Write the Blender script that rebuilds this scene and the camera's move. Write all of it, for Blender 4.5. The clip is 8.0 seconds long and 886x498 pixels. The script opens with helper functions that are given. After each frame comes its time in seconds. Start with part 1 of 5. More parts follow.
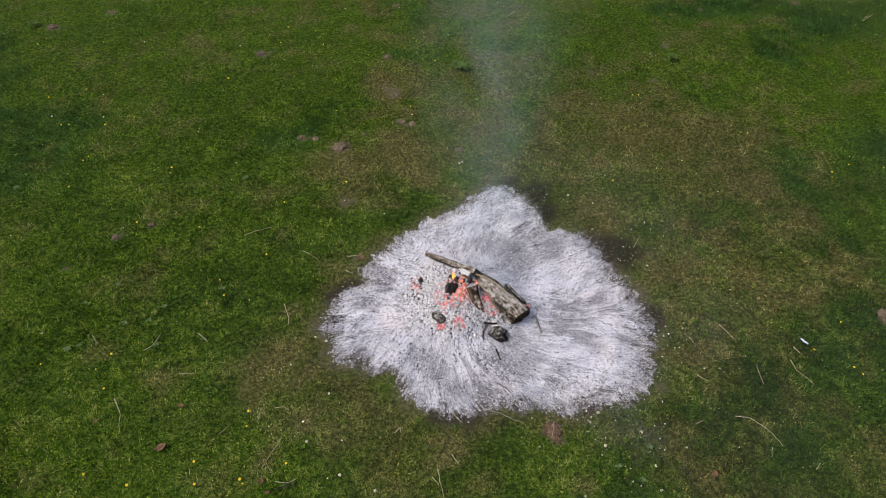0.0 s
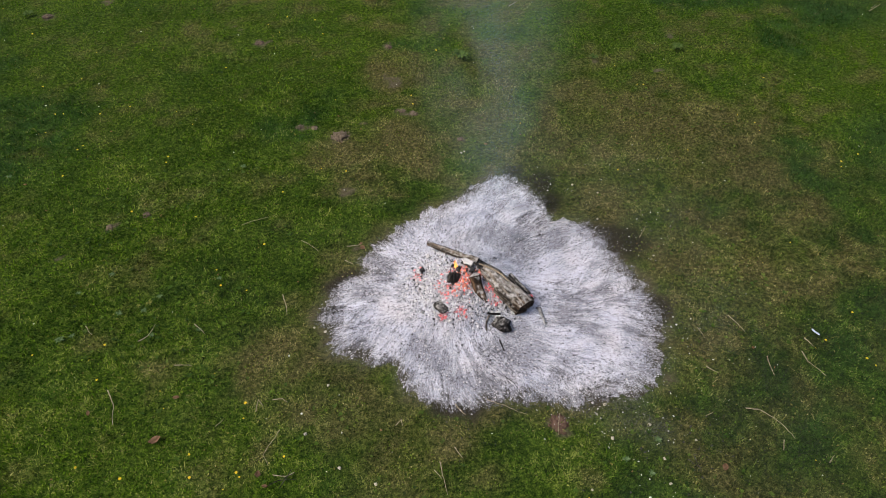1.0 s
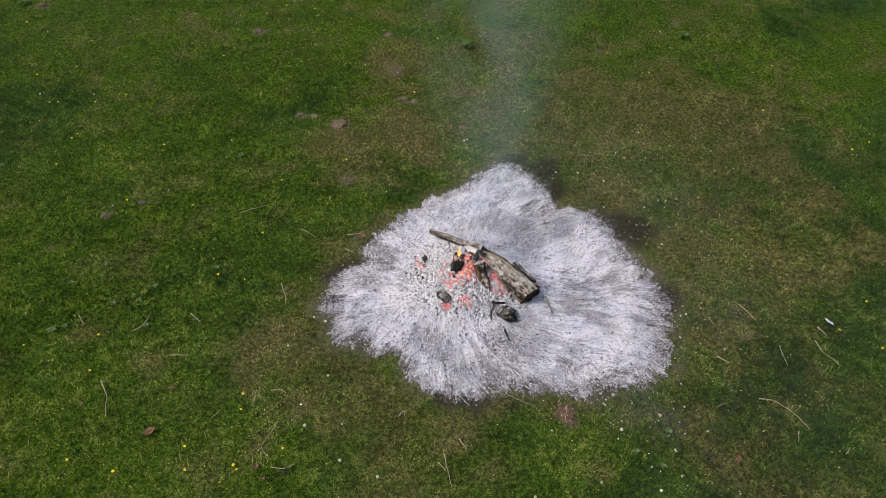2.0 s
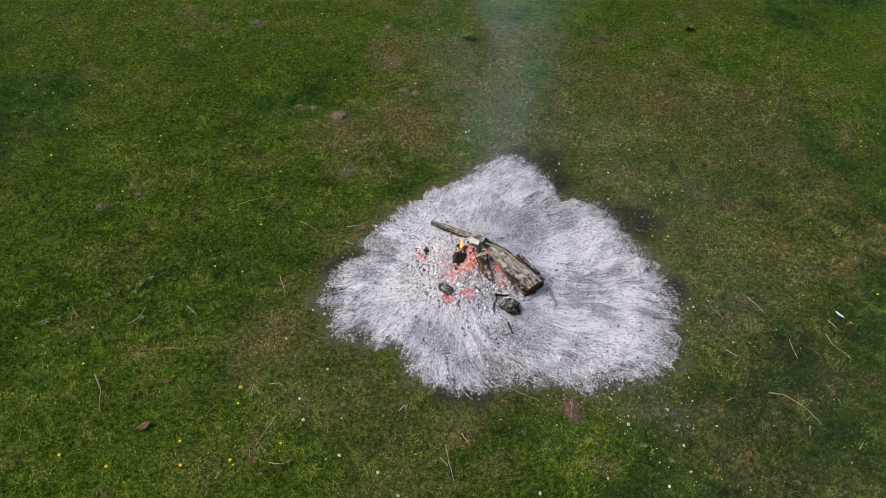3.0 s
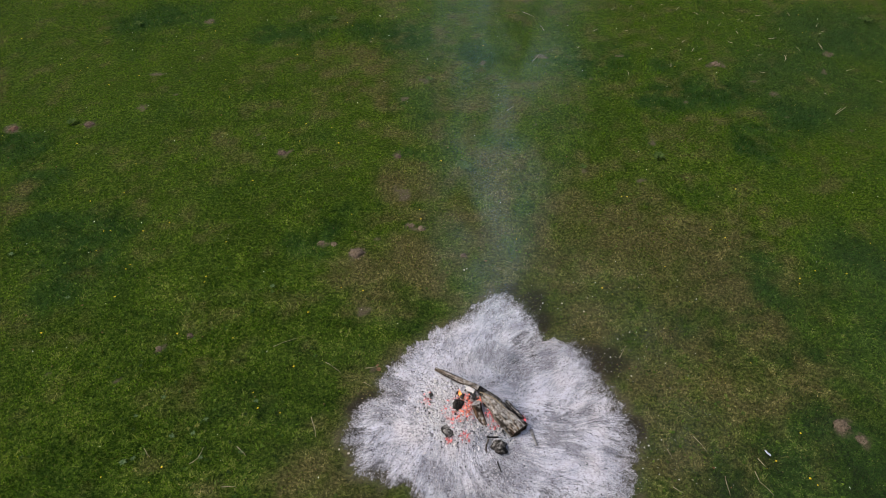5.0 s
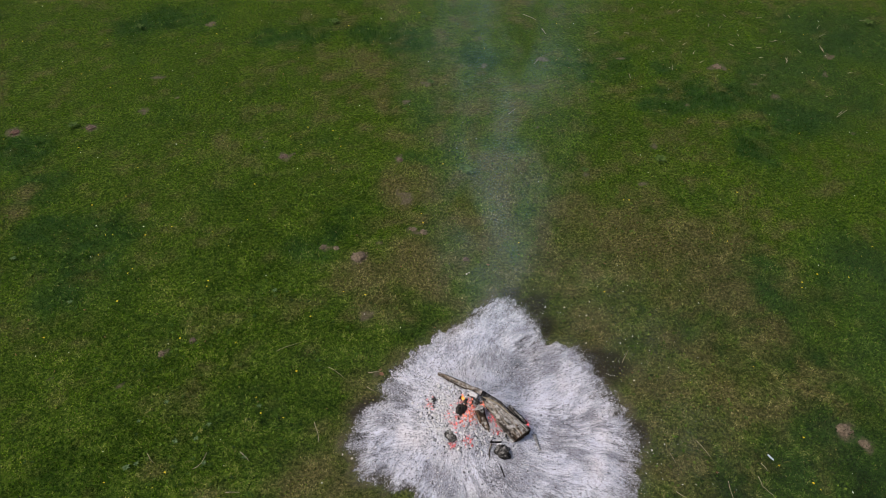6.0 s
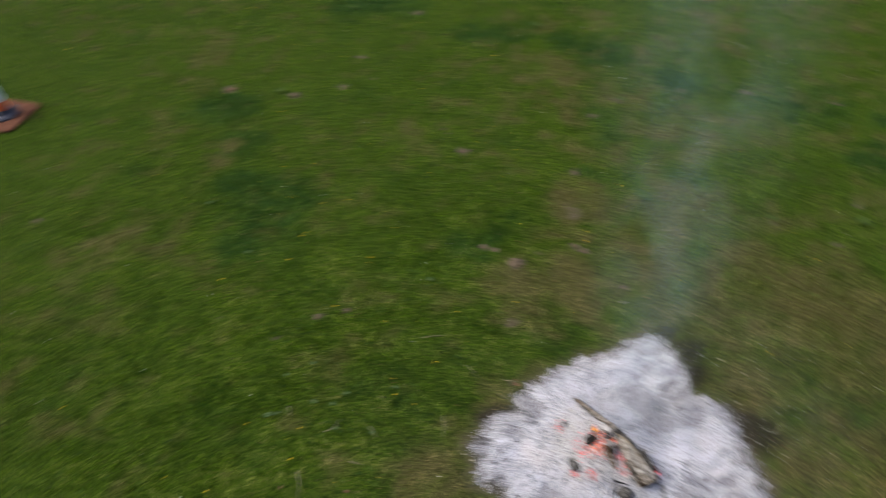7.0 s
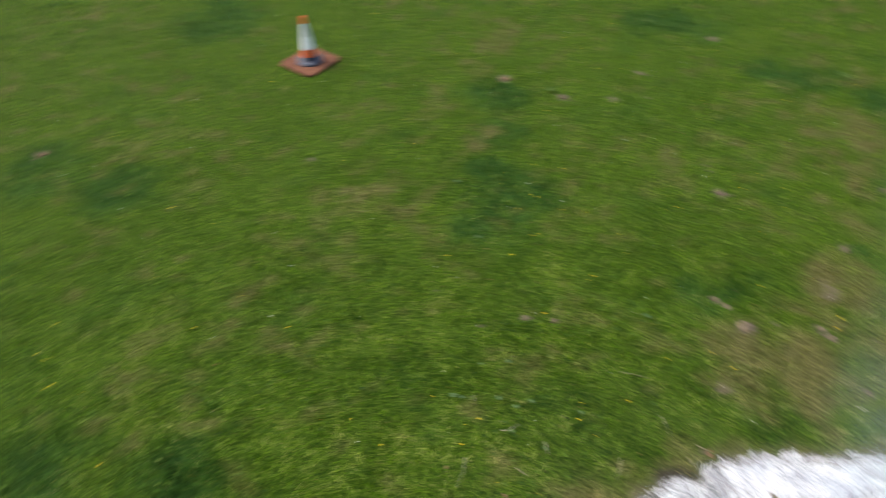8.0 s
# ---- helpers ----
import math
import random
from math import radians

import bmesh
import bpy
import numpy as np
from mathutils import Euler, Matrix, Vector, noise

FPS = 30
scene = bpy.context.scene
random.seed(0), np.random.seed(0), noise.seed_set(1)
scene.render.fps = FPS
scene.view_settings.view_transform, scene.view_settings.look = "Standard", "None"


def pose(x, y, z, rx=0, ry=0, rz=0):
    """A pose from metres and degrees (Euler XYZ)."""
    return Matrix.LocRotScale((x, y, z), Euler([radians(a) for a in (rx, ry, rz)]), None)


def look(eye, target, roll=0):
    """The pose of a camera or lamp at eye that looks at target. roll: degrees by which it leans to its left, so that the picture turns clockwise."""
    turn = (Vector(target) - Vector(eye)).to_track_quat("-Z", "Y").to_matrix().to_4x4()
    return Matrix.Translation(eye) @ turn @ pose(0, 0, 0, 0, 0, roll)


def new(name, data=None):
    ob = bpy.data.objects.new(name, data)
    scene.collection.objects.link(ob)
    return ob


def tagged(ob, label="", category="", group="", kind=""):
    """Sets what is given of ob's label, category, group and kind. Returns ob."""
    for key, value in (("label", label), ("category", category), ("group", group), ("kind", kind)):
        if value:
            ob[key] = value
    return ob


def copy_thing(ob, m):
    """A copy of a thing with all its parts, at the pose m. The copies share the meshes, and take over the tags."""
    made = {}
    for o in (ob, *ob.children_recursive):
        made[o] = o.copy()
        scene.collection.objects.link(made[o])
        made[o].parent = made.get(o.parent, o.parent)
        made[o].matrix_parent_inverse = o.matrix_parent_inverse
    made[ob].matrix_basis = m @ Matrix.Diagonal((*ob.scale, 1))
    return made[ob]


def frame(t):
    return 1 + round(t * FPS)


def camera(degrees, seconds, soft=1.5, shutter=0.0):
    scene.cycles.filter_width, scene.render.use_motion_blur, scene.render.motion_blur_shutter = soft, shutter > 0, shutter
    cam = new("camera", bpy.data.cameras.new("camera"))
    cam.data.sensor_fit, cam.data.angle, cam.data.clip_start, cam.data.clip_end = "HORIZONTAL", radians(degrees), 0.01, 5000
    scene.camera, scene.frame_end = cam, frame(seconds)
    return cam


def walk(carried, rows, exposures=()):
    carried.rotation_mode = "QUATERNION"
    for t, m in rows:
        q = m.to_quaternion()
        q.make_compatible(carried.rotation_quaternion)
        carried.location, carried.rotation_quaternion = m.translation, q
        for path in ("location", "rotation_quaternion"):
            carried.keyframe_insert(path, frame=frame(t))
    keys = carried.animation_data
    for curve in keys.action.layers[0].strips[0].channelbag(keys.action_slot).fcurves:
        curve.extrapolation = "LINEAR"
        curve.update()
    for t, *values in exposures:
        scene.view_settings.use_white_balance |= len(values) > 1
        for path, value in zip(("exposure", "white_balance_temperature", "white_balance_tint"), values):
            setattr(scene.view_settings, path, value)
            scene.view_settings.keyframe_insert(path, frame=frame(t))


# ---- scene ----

# ---------------------------------------------------------------- camera
cam = camera(65.4, 8.0, soft=0.6, shutter=1.15)
# the field falls away a little, so the level camera stands slightly askew to it
FIELD = pose(0, 0, 0, -3.18, -1.0, 0)
PITCH = -42.12
ROWS = [
    (0.0, -0.000, -0.000, 4.480, -0.00),
    (0.5, -0.003, 0.016, 4.398, -0.01),
    (1.0, -0.016, 0.032, 4.319, -0.03),
    (1.5, -0.036, 0.048, 4.240, -0.06),
    (1.7, -0.038, 0.055, 4.203, -0.06),
    (2.8, -0.049, 0.094, 4.024, -0.05),
    (3.0, -0.051, 0.101, 4.016, -0.04),
    (3.2, -0.051, 0.114, 4.022, -0.01),
    (3.4, -0.051, 0.128, 4.093, 0.03),
    (3.5, -0.051, 0.134, 4.174, 0.05),
    (3.6, -0.055, 0.146, 4.293, 0.04),
    (3.7, -0.059, 0.159, 4.459, 0.04),
    (3.8, -0.062, 0.171, 4.631, 0.04),
    (4.0, -0.069, 0.195, 5.001, 0.04),
    (4.2, -0.071, 0.213, 5.381, 0.04),
    (4.3, -0.072, 0.222, 5.541, 0.05),
    (4.5, -0.075, 0.241, 5.758, 0.05),
    (4.7, -0.082, 0.247, 5.817, 0.04),
    (5.8, -0.123, 0.280, 5.856, -0.03),
    (6.0, -0.130, 0.286, 5.869, -0.05),
    (6.1, -0.140, 0.291, 5.874, 0.07),
    (6.2, -0.151, 0.297, 5.878, 0.47),
    (6.3, -0.161, 0.302, 5.882, 1.30),
    (6.4, -0.171, 0.308, 5.886, 2.75),
    (6.5, -0.181, 0.314, 5.890, 4.64),
    (6.6, -0.193, 0.321, 5.894, 6.90),
    (7.0, -0.240, 0.349, 5.910, 16.70),
    (7.5, -0.305, 0.358, 5.943, 28.80),
    (8.0, -0.352, 0.382, 5.948, 40.87),
]
walk(cam, [(t, pose(x, y, z) @ FIELD @ pose(0, 0, 0, 0, 0, yaw) @ pose(0, 0, 0, 90 + PITCH)) for t, x, y, z, yaw in ROWS],
     exposures=[(0.0, 0.36, 6500, 10), (3.2, 0.34, 6500, 10), (4.0, 0.15, 6500, 10), (4.6, 0.17, 6500, 10), (6.2, 0.22, 6500, 10), (7.0, 0.40, 6500, 8), (7.5, 0.76, 6500, 5), (8.0, 1.16, 6500, 2)])

# ---------------------------------------------------------------- light: a bright overcast sky
world = bpy.data.worlds.new("sky")
scene.world = world
world.use_nodes = True
wn = world.node_tree.nodes
sky = wn.new("ShaderNodeTexSky")
sky.sky_type, sky.sun_disc = "NISHITA", False
sky.sun_elevation, sky.sun_rotation = radians(52), radians(-106)
sky.dust_density, sky.ozone_density = 7.0, 0.6
wn["Background"].inputs["Strength"].default_value = 0.13
world.node_tree.links.new(sky.outputs[0], wn["Background"].inputs["Color"])
sun = new("sun", bpy.data.lights.new("sun", "SUN"))
sun.data.energy, sun.data.angle, sun.data.color = 1.5, radians(20), (1.0, 0.96, 0.90)
sun.matrix_world = look((-7, -2, 9.3), (0, 0, 0))


# ---------------------------------------------------------------- materials
def material(name, rough=0.8, spec=0.3):
    m = bpy.data.materials.new(name)
    m.use_nodes = True
    b = m.node_tree.nodes["Principled BSDF"]
    b.inputs["Roughness"].default_value = rough
    b.inputs["Specular IOR Level"].default_value = spec
    return m, m.node_tree, b


def node(nt, kind, sets=None, **pins):
    n = nt.nodes.new(kind)
    for key, value in (sets or {}).items():
        setattr(n, key, value)
    for key, value in pins.items():
        pin = n.inputs[int(key[1:])] if key[0] == "i" and key[1:].isdigit() else n.inputs[key.replace("_", " ")]
        if isinstance(value, bpy.types.NodeSocket):
            nt.links.new(value, pin)
        else:
            pin.default_value = value
    return n


def attr(nt, name):
    return node(nt, "ShaderNodeAttribute", {"attribute_name": name}).outputs["Fac"]


def noise_tex(nt, scale, detail=4.0, rough=0.6, vector=None, distortion=0.0):
    n = node(nt, "ShaderNodeTexNoise", Scale=scale, Detail=detail, Roughness=rough, Distortion=distortion)
    nt.links.new(vector or node(nt, "ShaderNodeTexCoord").outputs["Object"], n.inputs["Vector"])
    return n.outputs["Fac"]


def ramp(nt, fac, *stops):
    r = node(nt, "ShaderNodeValToRGB", Fac=fac)
    e = r.color_ramp.elements
    while len(e) < len(stops):
        e.new(0.5)
    for el, (at, c) in zip(e, stops):
        el.position = at
        el.color = (c, c, c, 1) if isinstance(c, (int, float)) else (*c, 1)
    return r.outputs["Color"]


def mix(nt, fac, a, b, how="MIX"):
    n = node(nt, "ShaderNodeMix", {"data_type": "RGBA", "blend_type": how})
    for pin, value in ((n.inputs[0], fac), (n.inputs[6], a), (n.inputs[7], b)):
        if isinstance(value, bpy.types.NodeSocket):
            nt.links.new(value, pin)
        else:
            pin.default_value = (*value, 1) if isinstance(value, tuple) else value
    return n.outputs[2]


def sums(nt, how, a, b, c=None):
    n = node(nt, "ShaderNodeMath", {"operation": how, "use_clamp": False}, i0=a, i1=b)
    if c is not None:
        n.inputs[2].default_value = c
    return n.outputs[0]


def bump(nt, b, height, strength=0.5, distance=0.01):
    n = node(nt, "ShaderNodeBump", Strength=strength, Distance=distance, Height=height)
    nt.links.new(n.outputs[0], b.inputs["Normal"])


def colour(nt, b, value):
    if isinstance(value, bpy.types.NodeSocket):
        nt.links.new(value, b.inputs["Base Color"])
    else:
        b.inputs["Base Color"].default_value = (*value, 1)


def blotched(name, dark, light, scale, rough=0.8, spec=0.3, relief=0.4, depth=0.004):
    m, nt, b = material(name, rough, spec)
    f = noise_tex(nt, scale, 6)
    g = noise_tex(nt, scale * 6, 3)
    c = mix(nt, ramp(nt, f, (0.35, 0.0), (0.65, 1.0)), dark, light)
    c = mix(nt, ramp(nt, g, (0.45, 0.0), (0.75, 0.5)), c, tuple(v * 0.55 for v in dark))
    colour(nt, b, c)
    bump(nt, b, g, relief, depth)
    return m


def make_grass():
    m, nt, b = material("grass_blades", 0.65, 0.02)
    dry, lush, tone = attr(nt, "dry"), attr(nt, "lush"), attr(nt, "tone")
    # lowest stops hold the shade between blades, the palest ones stand in for glints
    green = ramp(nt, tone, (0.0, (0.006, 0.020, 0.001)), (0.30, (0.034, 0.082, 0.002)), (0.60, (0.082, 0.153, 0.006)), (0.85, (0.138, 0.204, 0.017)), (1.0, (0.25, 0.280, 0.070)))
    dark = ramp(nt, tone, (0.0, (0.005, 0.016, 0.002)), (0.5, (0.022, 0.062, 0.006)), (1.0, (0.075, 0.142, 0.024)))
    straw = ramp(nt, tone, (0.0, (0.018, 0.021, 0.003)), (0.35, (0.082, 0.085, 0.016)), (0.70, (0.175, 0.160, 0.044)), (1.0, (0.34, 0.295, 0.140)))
    c = mix(nt, dry, mix(nt, lush, green, dark), straw)
    c = mix(nt, attr(nt, "dust"), c, (0.21, 0.21, 0.20))
    colour(nt, b, c)
    t = node(nt, "ShaderNodeBsdfTranslucent", Color=c)
    mx = node(nt, "ShaderNodeMixShader", i0=0.25)
    out = nt.nodes["Material Output"]
    nt.links.new(b.outputs[0], mx.inputs[1])
    nt.links.new(t.outputs[0], mx.inputs[2])
    nt.links.new(mx.outputs[0], out.inputs["Surface"])
    return m


def make_ground():
    m, nt, b = material("turf_soil", 0.95, 0.1)
    dry, lush, bare, soot = (attr(nt, k) for k in ("dry", "lush", "bare", "soot"))
    mid = noise_tex(nt, 9, 5)
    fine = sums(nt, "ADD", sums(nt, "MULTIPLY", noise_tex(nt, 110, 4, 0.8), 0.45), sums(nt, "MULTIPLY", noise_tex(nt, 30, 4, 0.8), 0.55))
    # the near-black first stops put the shade between blades into the soil colour
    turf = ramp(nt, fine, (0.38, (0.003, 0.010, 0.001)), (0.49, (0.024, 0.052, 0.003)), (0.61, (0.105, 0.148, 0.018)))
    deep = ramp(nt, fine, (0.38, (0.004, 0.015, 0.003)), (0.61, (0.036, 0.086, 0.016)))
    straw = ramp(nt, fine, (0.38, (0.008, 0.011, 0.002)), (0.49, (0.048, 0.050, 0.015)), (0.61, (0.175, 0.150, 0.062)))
    earth = ramp(nt, noise_tex(nt, 45, 6, 0.7), (0.3, (0.036, 0.031, 0.018)), (0.55, (0.092, 0.078, 0.050)), (0.8, (0.19, 0.165, 0.115)))
    c = mix(nt, lush, turf, deep)
    c = mix(nt, dry, c, straw)
    c = mix(nt, attr(nt, "dust"), c, (0.15, 0.15, 0.14))
    c = mix(nt, ramp(nt, sums(nt, "ADD", bare, sums(nt, "MULTIPLY_ADD", mid, 0.5, -0.25)), (0.35, 0.0), (0.6, 1.0)), c, earth)
    c = mix(nt, ramp(nt, sums(nt, "ADD", soot, sums(nt, "MULTIPLY_ADD", fine, 1.6, -0.8)), (0.25, 0.0), (0.9, 0.85)), c, (0.024, 0.020, 0.017))
    colour(nt, b, c)
    bump(nt, b, fine, 0.9, 0.02)
    return m


def make_ash():
    m, nt, b = material("raked_ash", 0.97, 0.05)
    swirl, reach, soot, share = (attr(nt, k) for k in ("swirl", "reach", "soot", "share"))

    def raked(across, along, size, detail, z):
        v = node(nt, "ShaderNodeCombineXYZ", X=sums(nt, "MULTIPLY", swirl, across), Y=sums(nt, "MULTIPLY", reach, along), Z=z).outputs[0]
        return noise_tex(nt, size, detail, 0.65, v, 0.4)

    band, streak, hair = raked(3.2, 3.0, 1.7, 6, 0.3), raked(15.0, 2.2, 2.2, 6, 1.3), raked(40.0, 5.0, 3.0, 3, 2.3)
    fine, speck, broad = noise_tex(nt, 42, 5, 0.8), noise_tex(nt, 130, 3, 0.7), noise_tex(nt, 2.6, 4)
    worn = sums(nt, "MULTIPLY_ADD", noise_tex(nt, 3.1, 3, 0.6), 0.75, -0.375)
    grit = sums(nt, "MULTIPLY_ADD", noise_tex(nt, 95, 3, 0.8), 0.55, -0.275)
    band, streak = sums(nt, "ADD", band, grit), sums(nt, "ADD", sums(nt, "ADD", streak, grit), worn)
    c = ramp(nt, broad, (0.3, (0.44, 0.468, 0.580)), (0.5, (0.61, 0.632, 0.735)), (0.72, (0.70, 0.712, 0.79)))
    c = mix(nt, ramp(nt, noise_tex(nt, 1.9, 3), (0.50, 0.0), (0.68, 0.5)), c, (0.65, 0.605, 0.60))
    c = mix(nt, ramp(nt, band, (0.34, 0.70), (0.44, 0.25), (0.55, 0.0)), c, (0.22, 0.235, 0.285))
    c = mix(nt, ramp(nt, streak, (0.28, 0.82), (0.47, 0.0)), c, (0.155, 0.165, 0.20))
    rough = sums(nt, "ADD", sums(nt, "MULTIPLY_ADD", streak, 1.8, -0.9), sums(nt, "MULTIPLY_ADD", fine, 1.4, -0.7))
    # grey streaks, and the smoke's bluish shade painted into the upper ash
    c = mix(nt, ramp(nt, sums(nt, "ADD", attr(nt, "streak_shade"), sums(nt, "MULTIPLY", rough, 1.25)), (0.22, 0.0), (0.95, 0.72)), c, (0.150, 0.160, 0.195))
    c = mix(nt, ramp(nt, sums(nt, "ADD", hair, worn), (0.30, 0.60), (0.44, 0.0)), c, (0.12, 0.12, 0.14))
    c = mix(nt, ramp(nt, fine, (0.39, 0.75), (0.46, 0.0)), c, (0.075, 0.075, 0.085))
    c = mix(nt, ramp(nt, speck, (0.59, 0.0), (0.70, 0.8)), c, (0.83, 0.84, 0.86))
    c = mix(nt, ramp(nt, sums(nt, "ADD", soot, rough), (0.40, 0.0), (0.9, 0.9)), c, (0.035, 0.032, 0.033))
    rim = sums(nt, "ADD", sums(nt, "MULTIPLY_ADD", share, 5.0, -4.20), sums(nt, "ADD", sums(nt, "ADD", sums(nt, "MULTIPLY_ADD", noise_tex(nt, 9, 6, 0.75), 2.6, -1.3), sums(nt, "MULTIPLY_ADD", streak, 1.8, -0.9)), sums(nt, "MULTIPLY_ADD", speck, 3.0, -1.5)))
    c = mix(nt, ramp(nt, rim, (0.15, 0.0), (0.90, 1.0)), c, (0.048, 0.044, 0.030))
    colour(nt, b, c)
    bump(nt, b, sums(nt, "ADD", streak, sums(nt, "MULTIPLY", fine, 1.2)), 0.7, 0.02)
    return m


def make_bark(name, dark, mid, pale, ashy, dust_from=0.74, cracks=0.92):
    m, nt, b = material(name, 0.9, 0.15)
    v = node(nt, "ShaderNodeMapping", i3=(1.0, 1.0, 0.12), Vector=node(nt, "ShaderNodeTexCoord").outputs["Object"]).outputs[0]
    grain, spots = noise_tex(nt, 42, 6, 0.75, v, 0.6), noise_tex(nt, 24, 6, 0.7)
    c = ramp(nt, grain, (0.38, dark), (0.54, mid), (0.70, pale))
    c = mix(nt, ramp(nt, noise_tex(nt, 20, 6, 0.75, v), (0.42, cracks), (0.52, 0.0)), c, tuple(v * 0.45 for v in dark))
    up = node(nt, "ShaderNodeSeparateXYZ", Vector=node(nt, "ShaderNodeNewGeometry").outputs["Normal"]).outputs[2]
    dust = sums(nt, "ADD", sums(nt, "MULTIPLY", up, 0.25), spots)
    c = mix(nt, ramp(nt, dust, (dust_from, 0.0), (dust_from + 0.2, ashy)), c, (0.50, 0.49, 0.48))
    colour(nt, b, c)
    bump(nt, b, grain, 0.9, 0.012)
    return m


def make_glow(name, hot, cool, strength):
    m, nt, b = material(name, 0.9, 0.1)
    f = noise_tex(nt, 55, 3)
    colour(nt, b, (0.16, 0.12, 0.12))
    nt.links.new(ramp(nt, f, (0.35, cool), (0.65, hot)), b.inputs["Emission Color"])
    heat = sums(nt, "MULTIPLY", ramp(nt, f, (0.3, 0.15), (0.6, 1.0)), ramp(nt, attr(nt, "tone"), (0.1, 0.08), (0.9, 1.0)))
    nt.links.new(sums(nt, "MULTIPLY", heat, strength), b.inputs["Emission Strength"])
    return m


def make_ember_bed():
    m, nt, b = material("glowing_ember_bed", 0.95, 0.1)
    heat = attr(nt, "heat")
    place = node(nt, "ShaderNodeNewGeometry").outputs["Position"]
    n, g = noise_tex(nt, 34, 5, 0.7, place), noise_tex(nt, 90, 4, 0.7, place)
    hot = sums(nt, "ADD", heat, sums(nt, "MULTIPLY_ADD", n, 2.4, -1.45))
    skin = ramp(nt, sums(nt, "ADD", hot, sums(nt, "MULTIPLY_ADD", g, 1.6, -0.8)), (0.15, 0.0), (0.5, 1.0))
    colour(nt, b, mix(nt, skin, ramp(nt, g, (0.35, (0.16, 0.16, 0.17)), (0.6, (0.55, 0.55, 0.58))), (0.10, 0.035, 0.035)))
    nt.links.new(ramp(nt, hot, (0.1, (0.9, 0.05, 0.08)), (0.5, (1.0, 0.10, 0.11)), (0.95, (1.0, 0.27, 0.08))), b.inputs["Emission Color"])
    nt.links.new(sums(nt, "MULTIPLY", skin, sums(nt, "MULTIPLY_ADD", hot, 0.9, 0.6)), b.inputs["Emission Strength"])
    bump(nt, b, g, 0.9, 0.01)
    return m


def make_coal():
    m, nt, b = material("ash_coated_coal", 0.95, 0.1)
    c = ramp(nt, attr(nt, "tone"), (0.0, (0.20, 0.20, 0.22)), (0.2, (0.50, 0.505, 0.555)), (0.6, (0.55, 0.56, 0.61)), (1.0, (0.72, 0.725, 0.76)))
    g = noise_tex(nt, 120, 4)
    c = mix(nt, ramp(nt, g, (0.35, 0.5), (0.48, 0.0)), c, (0.12, 0.12, 0.13))
    colour(nt, b, c)
    bump(nt, b, g, 0.5, 0.004)
    return m


def make_flame():
    m, nt, b = material("flame", 0.5, 0.0)
    up = attr(nt, "rise")
    e = node(nt, "ShaderNodeEmission", Color=ramp(nt, up, (0.0, (1.0, 0.50, 0.12)), (0.6, (1.0, 0.34, 0.05)), (1.0, (1.0, 0.18, 0.02))), Strength=2.0)
    t = node(nt, "ShaderNodeBsdfTransparent")
    mx = node(nt, "ShaderNodeMixShader", i0=ramp(nt, up, (0.0, 0.7), (1.0, 0.2)), i1=t.outputs[0], i2=e.outputs[0])
    nt.links.new(mx.outputs[0], nt.nodes["Material Output"].inputs["Surface"])
    return m


def make_smoke():
    m, nt, b = material("smoke", 1.0, 0.0)
    fade = attr(nt, "fade")
    n = noise_tex(nt, 2.6, 4, 0.6, node(nt, "ShaderNodeMapping", i3=(1.0, 0.6, 0.6), Vector=node(nt, "ShaderNodeTexCoord").outputs["Object"]).outputs[0], 0.6)
    d = node(nt, "ShaderNodeBsdfDiffuse", Color=(0.42, 0.68, 0.76, 1))
    t = node(nt, "ShaderNodeBsdfTransparent")
    a = sums(nt, "MULTIPLY", fade, ramp(nt, n, (0.34, 0.05), (0.68, 1.0)))
    mx = node(nt, "ShaderNodeMixShader", i0=a, i1=t.outputs[0], i2=d.outputs[0])
    nt.links.new(mx.outputs[0], nt.nodes["Material Output"].inputs["Surface"])
    return m


GRASS, GROUND, ASH = make_grass(), make_ground(), make_ash()
BARK = make_bark("weathered_bark", (0.030, 0.022, 0.016), (0.150, 0.118, 0.090), (0.31, 0.265, 0.22), 0.7, 0.66)
GREYBARK = make_bark("ashen_bark", (0.040, 0.032, 0.026), (0.18, 0.155, 0.13), (0.37, 0.345, 0.315), 0.85, 0.66, 0.9)
BURNT = make_bark("brown_burnt_wood", (0.012, 0.009, 0.007), (0.050, 0.033, 0.022), (0.20, 0.120, 0.068), 0.7, 0.66)
CHAR = make_bark("charred_wood", (0.010, 0.009, 0.009), (0.030, 0.027, 0.026), (0.09, 0.082, 0.078), 0.35)
CRUST = blotched("ash_crust", (0.13, 0.13, 0.135), (0.47, 0.465, 0.47), 26, 0.9, 0.2, 0.9, 0.01)
DUSTY = make_bark("ash_dusted_char", (0.010, 0.009, 0.009), (0.040, 0.037, 0.036), (0.12, 0.115, 0.11), 0.7, 0.68)
CUT = blotched("burnt_end_grain", (0.16, 0.15, 0.14), (0.42, 0.40, 0.36), 16)
COAL = make_coal()
CHARCOAL = blotched("charcoal", (0.012, 0.012, 0.013), (0.06, 0.058, 0.058), 40, 0.8, 0.3)
SMUT = blotched("ash_dusted_charcoal", (0.035, 0.034, 0.037), (0.17, 0.17, 0.19), 30, 0.95, 0.1)
FLAKE = blotched("white_ash_flake", (0.45, 0.45, 0.46), (0.70, 0.69, 0.70), 60, 0.95, 0.1)
EMBER = make_glow("glowing_ember", (1.0, 0.14, 0.15), (0.60, 0.06, 0.08), 1.35)
HOT = make_glow("hot_ember", (1.0, 0.25, 0.07), (0.95, 0.09, 0.09), 1.5)
FLAME, SMOKE, EMBERBED = make_flame(), make_smoke(), make_ember_bed()
